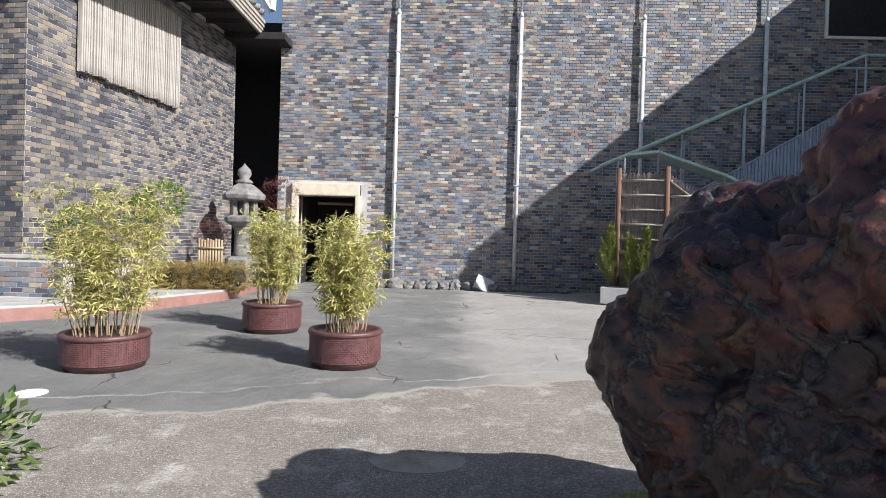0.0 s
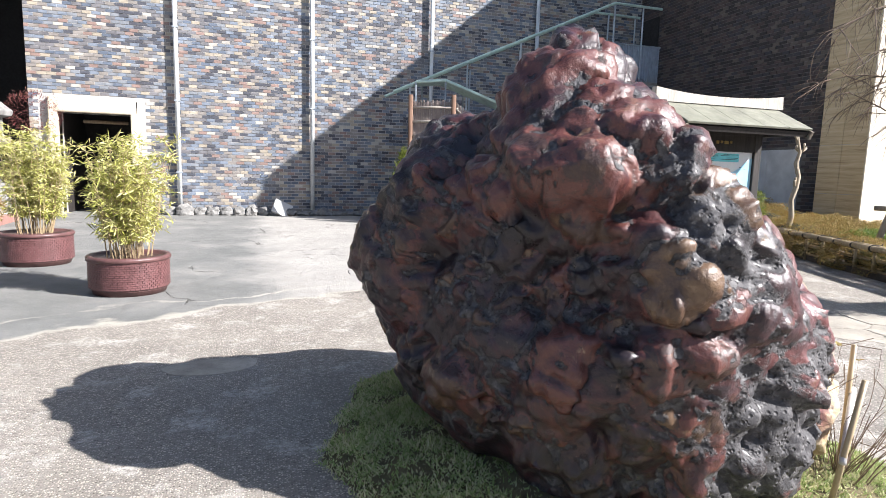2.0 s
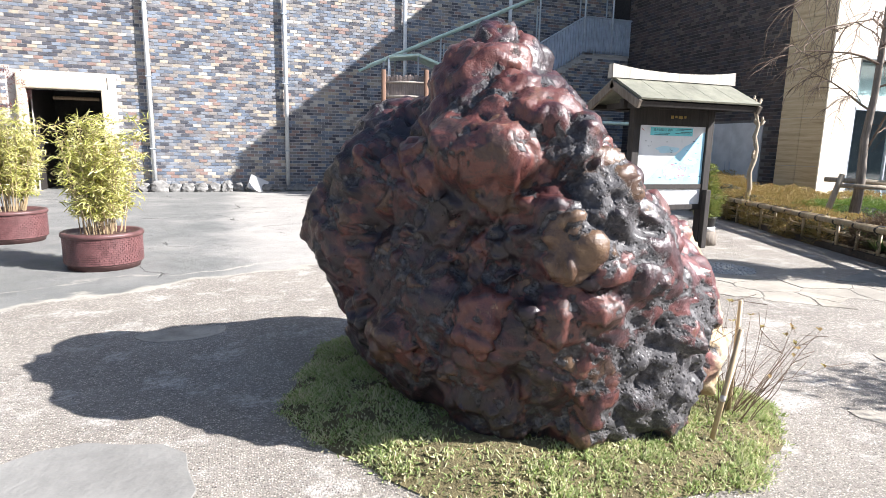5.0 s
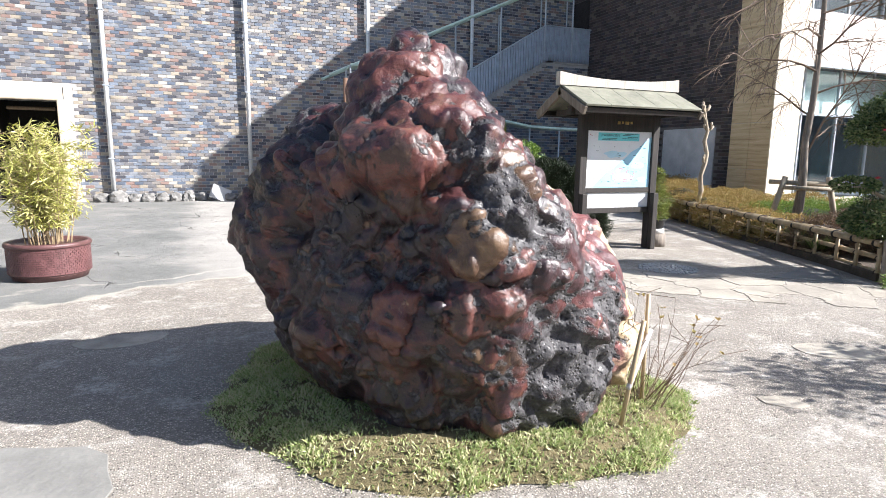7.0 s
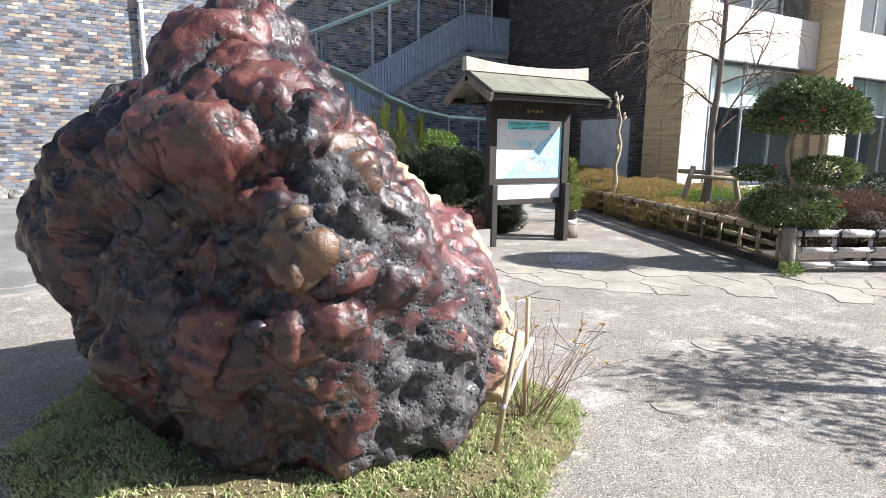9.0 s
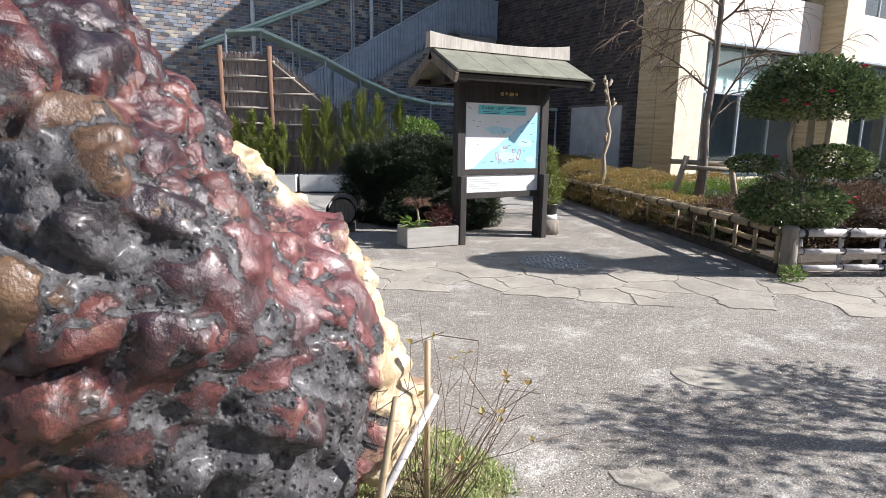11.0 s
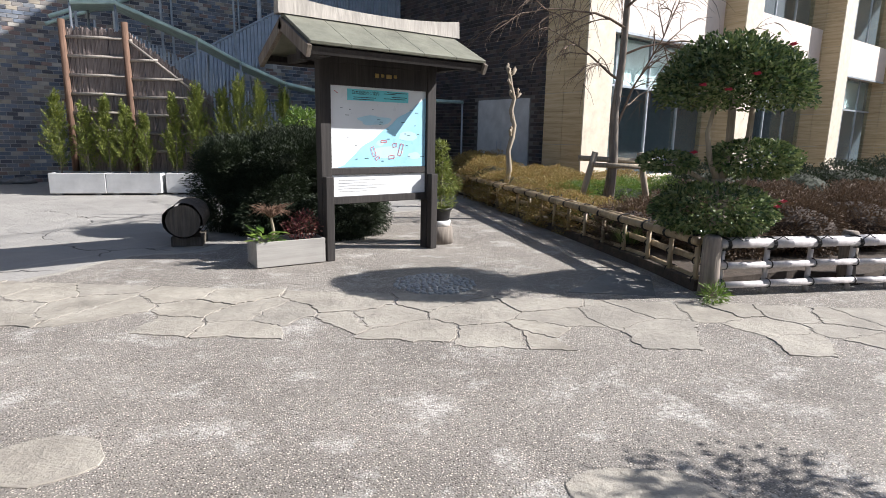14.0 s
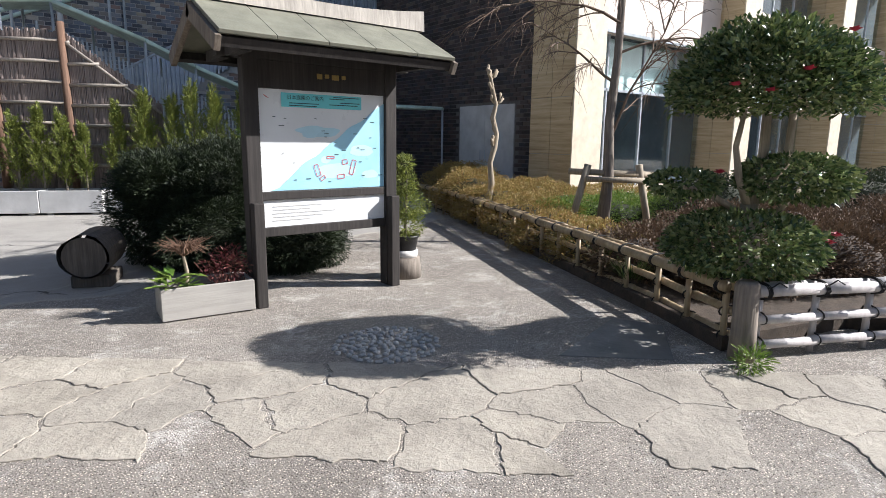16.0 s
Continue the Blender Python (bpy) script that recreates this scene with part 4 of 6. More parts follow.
rings = []
for j in range(7):
    s = 1 - j / 7
    for i in range(48):
        a = 2 * math.pi * i / 48
        r = s * turf_edge(a)
        turf.v.append((*turf_at(a, r), 0.004 + 0.1 * (1 - s ** 6) + 0.02 * noise.noise(Vector((a * 3, s * 5, 0)))))
for j in range(6):
    for i in range(48):
        k = (i + 1) % 48
        turf.f.append((j * 48 + i, j * 48 + k, (j + 1) * 48 + k, (j + 1) * 48 + i))
turf.f.append(tuple(6 * 48 + i for i in range(48)))
tagged(turf.make("turf_mound", TURF, smooth=True), "low round mound of soil under short grass round the boulder", "mound", kind="structure")
rng = random.Random(11)
g = Geo()
for _ in range(90000):
    a, s = rng.uniform(0, 2 * math.pi), math.sqrt(rng.uniform(0.10, 1.0))
    r = s * turf_edge(a) * rng.uniform(0.97, 1.03)
    p = Vector((*turf_at(a, r), 0.1 * (1 - min(1.0, s) ** 6)))
    clump = noise.noise(p * 5.5) + 0.5 * noise.noise(p * 17.0)
    bare = math.hypot(p.x - 1.15, p.y - 1.12) < 0.26 + 0.15 * noise.noise(p * 6.0)
    if (clump < -0.12 or bare) and rng.random() < 0.80:
        continue
    tall = 1.0 + 1.1 * max(0.0, clump)
    g.leaf(p, (rng.uniform(-1, 1), rng.uniform(-1, 1), rng.uniform(0.3, 1.3)), (rng.uniform(-1, 1), rng.uniform(-1, 1), 0.3), rng.uniform(0.014, 0.036) * tall, rng.uniform(0.005, 0.011))
tagged(g.make("grass", LEAF_GRASS), "short green and straw-coloured lawn grass round the boulder", "grass", kind="stuff")

# ---- notice kiosk ----
kiosk = thing("notice_board", (0, 0, 0), "roofed dark wooden notice board with a pale blue map", "notice board")
KY = 5.9
for x in (5.6, 6.92):
    Geo().box(x - 0.06, x + 0.06, KY - 0.06, KY + 0.06, 0, 2.1).make("post", WOOD_DARK, kiosk, bevel=0.008)
    Geo().box(x - 0.055, x + 0.035, KY - 0.15, KY - 0.065, 0, 0.88).make("side_post", WOOD_DARK, kiosk, bevel=0.008)
for z0, z1, d in ((1.80, 2.02, 0.05), (0.89, 0.96, 0.045), (0.58, 0.66, 0.045)):
    Geo().box(5.66, 6.86, KY - d, KY + d, z0, z1).make("rail", WOOD_DARK, kiosk, bevel=0.006)
Geo().box(5.35, 7.12, KY - 0.05, KY + 0.05, 2.02, 2.14).make("beam", WOOD_DARK, kiosk, bevel=0.006)
for x in (5.45, 7.02):
    Geo().box(x - 0.04, x + 0.04, KY - 0.42, KY + 0.42, 2.02, 2.1).make("bracket", WOOD_DARK, kiosk)
map_panel = Geo().box(5.66, 6.86, KY - 0.02, KY + 0.02, 0.96, 1.80).make("map_panel", WHITE_PAPER, kiosk, "white map panel")
lower_panel = Geo().box(5.66, 6.86, KY - 0.02, KY + 0.02, 0.66, 0.89).make("lower_panel", WHITE_PAPER, kiosk, "blank white lower panel")
for side in (-1, 1):
    for i in range(5):
        x0 = 5.20 + i * 0.408
        m = Matrix.Translation((x0, KY, 2.43)) @ Matrix.Rotation(side * radians(-27) if side > 0 else radians(27), 4, "X")
        gg = Geo()
        y0, y1 = (0.0, 0.69) if side > 0 else (-0.69, 0.0)
        gg.box(0, 0.404, y0, y1, -0.03, 0.0, m)
        gg.make("roof_sheet", COPPER, kiosk, bevel=0.004)
    for x in (5.17, 7.22):
        m = Matrix.Translation((x, KY, 2.40)) @ Matrix.Rotation(side * radians(-27) if side > 0 else radians(27), 4, "X")
        y0, y1 = (0.0, 0.70) if side > 0 else (-0.70, 0.0)
        Geo().box(0, 0.045, y0, y1, -0.12, -0.01, m).make("barge_board", WOOD_AGED, kiosk, bevel=0.004)
    m = Matrix.Translation((5.22, KY, 2.40)) @ Matrix.Rotation(side * radians(-27) if side > 0 else radians(27), 4, "X")
    y0, y1 = (0.61, 0.66) if side > 0 else (-0.66, -0.61)
    Geo().box(0, 2.0, y0, y1, -0.1, -0.03, m).make("eaves_board", WOOD_DARK, kiosk)
g = Geo()
n = 14
for i in range(n + 1):
    u = i / n
    x = 5.14 + 2.16 * u
    rise = 0.07 * abs(2 * u - 1) ** 2.2
    for y in (-0.06, 0.06):
        for z in (2.415, 2.53 + rise):
            g.v.append((x, KY + y * (1.0 if z < 2.5 else 0.8), z))
for i in range(n):
    a, b = 4 * i, 4 * i + 4
    g.f += [(a, a + 1, b + 1, b), (a + 2, b + 2, b + 3, a + 3), (a + 1, a + 3, b + 3, b + 1)]
g.f += [(0, 2, 3, 1), (4 * n, 4 * n + 1, 4 * n + 3, 4 * n + 2)]
g.make("ridge_board", WOOD_GREY, kiosk, "pale weathered ridge board curving up at the ends")
FY = KY - 0.0235


def flat(name, pts, mat, layer=0, label=""):
    """A thin printed area on the board."""
    k = Geo()
    y = FY - 0.0012 * layer
    k.poly([(x, y, z) for x, z in pts])
    return k.make(name, mat, map_panel if pts[0][1] > 0.95 else lower_panel, label)


def blot(cx, cz, rx, rz, seed, m=28):
    out = []
    for i in range(m):
        a = 2 * math.pi * i / m
        s = 1 + 0.3 * noise.noise(Vector((math.cos(a) * 1.5 + seed, math.sin(a) * 1.5, 1)))
        out.append((min(6.85, max(5.67, cx + rx * s * math.cos(a))), min(1.78, max(0.97, cz + rz * s * math.sin(a)))))
    return out


coast = [(5.82 + 1.04 * u, 0.99 + 0.74 * u ** 0.9 + 0.035 * noise.noise(Vector((u * 7, 2, 0)))) for u in [k / 24 for k in range(25)]]
flat("map_sea", [(5.74, 0.965)] + coast + [(6.855, 0.965)], BLUE_PAPER, 1, "printed pale blue area of the map")
for cx, cz, rx, rz, seed in ((6.35, 1.12, 0.20, 0.06, 3), (6.62, 1.30, 0.13, 0.05, 8), (6.25, 1.22, 0.05, 0.03, 11), (6.70, 1.08, 0.09, 0.04, 15)):
    flat("map_island", blot(cx, cz, rx, rz, seed), PALE_BLUE, 2)
flat("map_lake", blot(6.18, 1.46, 0.20, 0.05, 21), PALE_BLUE, 2)
flat("title_band", [(5.86, 1.66), (6.62, 1.66), (6.62, 1.775), (5.86, 1.775)], TEAL_PAPER, 3, "teal title band across the map")
for z0, x0, x1 in ((1.69, 5.93, 6.2), (1.67, 5.93, 6.18), (1.74, 6.3, 6.45), (1.71, 6.4, 6.6), (1.69, 6.3, 6.58), (1.755, 6.34, 6.6)):
    flat("text_bar", [(x0, z0), (x1, z0), (x1, z0 + 0.007), (x0, z0 + 0.007)], INK, 4)
for k, (x, w) in enumerate(((6.20, 0.05), (6.27, 0.04), (6.35, 0.07), (6.43, 0.04))):
    Geo().box(x - w / 2, x + w / 2, KY - 0.062, KY - 0.05, 1.90 + 0.01 * (k % 2), 1.945).make("gilt_carving", GILT, kiosk, "small tarnished gilt carving", bevel=0.006)
rngk = random.Random(77)
for k in range(26):
    x, z = rngk.uniform(5.75, 6.8), rngk.uniform(1.0, 1.6)
    w = rngk.uniform(0.02, 0.05)
    flat("text_bar", [(x, z), (x + w, z), (x + w, z + 0.006), (x, z + 0.006)], INK, 4)
for x, z, w, h, t in ((6.17, 1.13, 0.04, 0.10, 0.3), (6.52, 1.15, 0.04, 0.13, -0.3), (6.44, 1.2, 0.05, 0.04, 0.2), (6.3, 1.24, 0.07, 0.02, 0.0), (6.40, 1.07, 0.07, 0.035, 0.1), (6.22, 1.06, 0.05, 0.03, 0.6)):
    c, q = math.cos(t), math.sin(t)
    for a0, b0, a1, b1 in ((-w, -h, w, -h), (w, -h, w, h), (w, h, -w, h), (-w, h, -w, -h)):
        p0, p1 = (Vector((x + (a * c - b * q) / 2, z + (a * q + b * c) / 2)) for a, b in ((a0, b0), (a1, b1)))
        side = Vector((p0.y - p1.y, p1.x - p0.x)).normalized() * 0.003
        flat("map_building", [p0 - side, p1 - side, p1 + side, p0 + side], RED_INK, 5, "outlined red building plan")
flat("map_mark", [(5.71, 1.745), (5.75, 1.72), (5.755, 1.725), (5.715, 1.752)], RED_INK, 3)
for k in range(5):
    flat("text_bar", [(5.75, 0.71 + 0.03 * k), (6.1 + 0.12 * (k % 3), 0.71 + 0.03 * k), (6.1 + 0.12 * (k % 3), 0.714 + 0.03 * k), (5.75, 0.714 + 0.03 * k)], CONCRETE, 1)
title = bpy.data.curves.new("title_text", "FONT")
title.body, title.size, title.extrude = "日本庭園のご案内", 0.042, 0.0005
title.materials.append(INK)
tt = new("title_text", title)
tt.parent = map_panel
tt.matrix_local = pose(5.91, FY - 0.006, 1.725, 90, 0, 0)

# ---- bamboo in round brick tubs ----
def tub(at, r, h):
    t = thing("bamboo_tub", (*at, 0), "round dark red brick tub standing on the asphalt", "planter", "round brick tubs")
    Geo().lathe([(r * 0.86, 0.0), (r * 0.9, 0.05), (r * 0.92, 0.055)], 40).make("foot", POT, t, smooth=True)
    Geo().lathe([(r * 0.9, 0.05), (r * 0.95, 0.07), (r * 0.95, h - 0.03), (r * 0.93, h - 0.02), (r * 0.86, h - 0.02), (r * 0.86, h - 0.1)], 40).make("body", POT, t)
    g = Geo()
    rows = 13
    for k in range(rows):
        z0 = 0.075 + k * (h - 0.11) / rows
        z1 = z0 + (h - 0.11) / rows - 0.004
        for i in range(54):
            a0 = 2 * math.pi * (i + 0.5 * (k % 2)) / 54 + 0.004
            a1 = a0 + 2 * math.pi / 54 - 0.010
            q = []
            for rr in (r * 0.95, r * 0.962):
                for a in (a0, a1):
                    for z in (z0, z1):
                        q.append((rr * math.cos(a), rr * math.sin(a), z))
            b = len(g.v)
            g.v += q
            g.f += [tuple(b + i for i in f) for f in ((4, 6, 7, 5), (0, 4, 5, 1), (2, 3, 7, 6), (0, 2, 6, 4), (1, 5, 7, 3))]
    tagged(g.make("tile", POT_TILE, t, "small glazed red-brown tiles round the tub"), kind="stuff")
    Geo().lathe([(r * 0.84, h - 0.02), (r * 0.86, h), (r * 0.97, h + 0.005), (r * 1.0, h - 0.015), (r * 1.0, h - 0.04), (r * 0.96, h - 0.05)], 40).make("rim", POT, t, smooth=True)
    Geo().lathe([(0.01, h - 0.06), (r * 0.87, h - 0.07)], 32).make("gravel", MULCH, t)
    return t


def bamboo(at, z, seed, height, spread):
    rng = random.Random(seed)
    b = thing("bamboo", (*at, z), "bushy yellow-green dwarf bamboo with bare canes at the base", "bamboo", "bamboos in tubs")
    canes, leaves = Geo(), Geo()
    for i in range(46):
        a, q = rng.uniform(0, 6.28), spread * 0.42 * math.sqrt(rng.random())
        start = (q * math.cos(a), q * math.sin(a), 0)
        h = height * rng.uniform(0.55, 1.0)
        pts = wander(rng, 7, start, (math.cos(a) * 0.22 * q / spread * 2, math.sin(a) * 0.22 * q / spread * 2, 1), h / 7, 0.09)
        canes.tube(pts, [0.007 - 0.0007 * k for k in range(8)], 5)
        for k in range(2, 8):
            for _ in range(rng.randint(3, 5)):
                w = Vector((rng.uniform(-1, 1), rng.uniform(-1, 1), rng.uniform(-0.1, 0.7)))
                tip = pts[k] + w.normalized() * spread * rng.uniform(0.1, 0.42)
                canes.tube([pts[k], tip], [0.0025, 0.0012], 3, False)
                for _ in range(rng.randint(6, 9)):
                    s = pts[k].lerp(tip, rng.uniform(0.3, 1.05))
                    leaves.leaf(s, (rng.uniform(-1, 1), rng.uniform(-1, 1), rng.uniform(-0.7, 0.5)), (rng.uniform(-1, 1), rng.uniform(-1, 1), 1), rng.uniform(0.06, 0.12), rng.uniform(0.011, 0.02))
    canes.make("cane", BAMBOO, b, "thin straw-yellow canes")
    leaves.make("foliage", LEAF_BAMBOO, b)
    return b


for i, (x, y, r, h, bh, sp) in enumerate(((-3.66, 5.9, 0.44, 0.37, 1.62, 0.7), (-2.74, 8.6, 0.45, 0.44, 1.5, 0.5), (-1.2, 6.4, 0.42, 0.41, 1.35, 0.52))):
    tub((x, y), r, h)
    bamboo((x, y), h - 0.07, 30 + i, bh, sp)
# ---- planting beds on the building side ----
bed = Geo()
bed.prism([(7.72, 2.95), (8.12, 3.7), (9.6, 7.0), (10.62, 9.2), (11.6, 11.6), (13.2, 11.8), (13.28, 8.9), (45, 8.9), (45, -1.5), (9.3, 2.2), (9.0, 2.62)], 0.0, 0.1)
tagged(bed.make("planting_bed", SOIL), "bare brown soil of the planting bed behind the bamboo fence", "soil", kind="structure")


def hedge(name, label, mat, mounds, leaf, wid, seed, density=900, core=True, flat=0.35, shell=0.7, heart=None):
    rng = random.Random(seed)
    ob = thing(name, (0, 0, 0), label, "hedge")
    g, inner = Geo(), Geo()
    for x, y, z, rx, ry, rz in mounds:
        area = (rx * ry + rx * rz + ry * rz) * 4
        cloud(g, rng, (x, y, z), (rx, ry, rz), int(area * density), leaf, wid, shell=shell, flat=flat)
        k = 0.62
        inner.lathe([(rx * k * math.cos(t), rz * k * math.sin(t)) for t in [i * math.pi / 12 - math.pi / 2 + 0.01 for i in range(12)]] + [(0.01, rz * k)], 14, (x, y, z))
    # solid dark core, added as the shade and twigs behind sparse leaves
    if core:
        inner.make("twig_core", heart or INNER_SHADE_GREEN, ob)
    g.make("foliage", mat, ob)
    return ob


hedge("azalea_hedge", "low clipped azalea hedge with bronze and olive winter leaves", LEAF_AZALEA,
      ((11.75, 10.6, 0.45, 0.75, 0.9, 0.55), (11.1, 9.4, 0.42, 0.7, 0.9, 0.48), (10.9, 8.4, 0.3, 0.9, 0.8, 0.42), (12.3, 9.2, 0.3, 0.9, 0.8, 0.42),
       (10.4, 7.3, 0.22, 0.8, 0.8, 0.38), (11.8, 7.8, 0.25, 1.0, 0.8, 0.40), (13.2, 7.9, 0.25, 1.0, 0.8, 0.42), (9.6, 6.0, 0.2, 0.55, 0.8, 0.32), (9.3, 5.2, 0.2, 0.5, 0.7, 0.34)), 0.036, 0.02, 41, 3000)
hedge("yellow_hedge", "bright yellow-green low clipped hedge in the sun", LEAF_FRESH,
      ((11.9, 6.9, 0.25, 0.9, 0.6, 0.36), (12.8, 6.4, 0.25, 0.9, 0.6, 0.40), (10.7, 7.0, 0.2, 0.5, 0.5, 0.40)), 0.036, 0.02, 42, 3000)
hedge("bare_hedge", "leafless brown twiggy hedge with dry rust leaves", LEAF_BROWN,
      ((9.3, 3.55, 0.32, 0.75, 0.5, 0.42), (10.1, 3.2, 0.32, 0.8, 0.55, 0.45), (11.2, 2.9, 0.32, 0.9, 0.6, 0.48), (10.2, 4.3, 0.3, 0.9, 0.6, 0.45), (11.6, 4.2, 0.3, 1.0, 0.7, 0.48), (12.8, 3.2, 0.3, 1.0, 0.8, 0.5), (8.95, 4.4, 0.22, 0.5, 0.55, 0.4)), 0.045, 0.016, 43, 3400, heart=TWIG_BROWN)
hedge("dark_hedge", "dark green clipped hedge before the glazed front", LEAF_DARK,
      ((13.4, 5.9, 0.45, 1.2, 0.6, 0.45), (15.2, 5.4, 0.45, 1.2, 0.7, 0.5), (17.0, 5.0, 0.45, 1.3, 0.7, 0.5), (19.0, 4.6, 0.5, 1.4, 0.8, 0.55)), 0.05, 0.025, 44, 1200)
hedge("juniper_hedge", "dense dark green juniper hedge behind the notice board", LEAF_DARK,
      ((5.48, 8.1, 0.62, 0.62, 0.6, 0.68), (5.25, 8.0, 0.9, 0.36, 0.4, 0.34), (6.0, 7.9, 0.66, 0.75, 0.6, 0.72), (6.35, 7.9, 0.98, 0.5, 0.4, 0.38), (6.75, 7.6, 0.55, 0.6, 0.5, 0.68), (5.72, 7.6, 0.4, 0.55, 0.45, 0.5), (6.4, 7.0, 0.3, 0.6, 0.4, 0.34)), 0.055, 0.011, 45, 8500, flat=0.15, shell=0.72)
hedge("mahonia_shrub", "bright fresh green shrub beside the green canopy", LEAF_FRESH,
      ((8.0, 11.8, 1.3, 0.5, 0.5, 0.5), (8.4, 11.6, 0.8, 0.5, 0.5, 0.6)), 0.08, 0.04, 46, 1000)
rng = random.Random(5)
grass_tuft = Geo()
for cx, cy, cz in ((9.35, 5.75, 0.2), (9.2, 5.45, 0.2), (8.85, 4.75, 0.18), (8.5, 4.2, 0.15)):
    for _ in range(130):
        a = rng.uniform(0, 6.28)
        grass_tuft.leaf((cx + 0.12 * math.cos(a) * rng.random(), cy + 0.12 * math.sin(a) * rng.random(), cz), (math.cos(a) * 0.7, math.sin(a) * 0.7, rng.uniform(0.4, 1.2)), (0, 0, 1), rng.uniform(0.15, 0.32), 0.012)
tagged(grass_tuft.make("lily_turf", LEAF_CAMELLIA), "tufts of dark strap-leaved lily turf in the bed", "grass", kind="stuff")
weed = Geo()
cloud(weed, rng, (7.52, 2.66, 0.06), (0.13, 0.1, 0.1), 420, 0.05, 0.012, shell=0.2)
tagged(weed.make("weed_clump", LEAF_FRESH), "small green weed clump at the foot of the fence post", "weeds")


# ---- bamboo fences ----
def bamboo_fence(name, label, line, mat, spacing):
    f = thing(name, (0, 0, 0), label, "fence", "bamboo fences")
    pts = [Vector((x, y, 0)) for x, y in line]
    segs = []
    for a, b in zip(pts, pts[1:]):
        count = max(1, round((b - a).length / spacing))
        segs += [(a.lerp(b, i / count), a.lerp(b, (i + 1) / count)) for i in range(count)]
    rng = random.Random(len(segs))
    for i, (a, b) in enumerate(segs):
        d = (b - a).normalized()
        s = Vector((-d.y, d.x, 0))
        z = Vector((0, 0, 1))
        Geo().tube([a + z * 0.0, a + z * 0.45], 0.024, 10).make("upright", mat, f, smooth=True)
        for h, r, sides in ((0.455, 0.040, (0.05, -0.045)), (0.27, 0.030, (-0.05,)), (0.10, 0.030, (-0.05,))):
            for side in sides:
                over = d * 0.06
                p0, p1 = a - over + s * side + z * (h + rng.uniform(-0.006, 0.006)), b + over * 0.2 + s * side + z * (h + rng.uniform(-0.006, 0.006))
                q = [p0, p0.lerp(p1, 0.46), p0.lerp(p1, 0.48), p0.lerp(p1, 0.5), p1]
                Geo().tube(q, [r, r, r * 1.1, r, r], 12).make("rail", mat, f, smooth=True)
        if i % 1 == 0:
            g = Geo()
            for k in range(3):
                ring = []
                for t in range(13):
                    u = 2 * math.pi * t / 12
                    ring.append(a + d * (0.012 * (k - 1)) + s * (0.095 * math.cos(u)) + z * (0.45 + 0.055 * math.sin(u)))
                g.tube(ring, 0.006, 5, False)
            for h in (0.27, 0.10):
                ring = [a + s * (-0.02 + 0.065 * math.cos(2 * math.pi * t / 12)) + z * (h + 0.04 * math.sin(2 * math.pi * t / 12)) for t in range(13)]
                g.tube(ring, 0.006, 5, False)
            g.tube([a - s * 0.09 + z * 0.49, a - s * 0.12 + d * 0.03 + z * 0.53, a - s * 0.13 + d * 0.08 + z * 0.50], 0.005, 5)
            tagged(g.make("cord_knot", CORD, f), kind="stuff")
    return f


bamboo_fence("bamboo_fence", "low tan bamboo rail fence tied with black cord along the path", ((7.78, 2.98), (8.2, 3.75), (9.5, 6.75), (10.5, 9.1), (11.2, 11.2)), BAMBOO, 0.47)
bamboo_fence("bamboo_fence", "low sun-bleached bamboo rail fence tied with black cord", ((7.82, 2.78), (9.02, 2.20), (10.9, 1.25), (12.8, 0.3)), BAMBOO_WHITE, 0.42)
post = Geo().tube([(0, 0, 0), (0.004, 0, 0.2), (0, 0.006, 0.5), (0, 0.005, 0.53)], [0.085, 0.078, 0.075, 0.06], 14)
post = post.make("corner_post", BARK, smooth=True)
post.location = (7.68, 2.8, 0)
tagged(post, "round weathered wooden corner post of the bamboo fence", "post")
post2 = copy_thing(post, pose(9.25, 2.3, -0.02))
tagged(post2, "round weathered wooden post behind the bleached fence", "post")


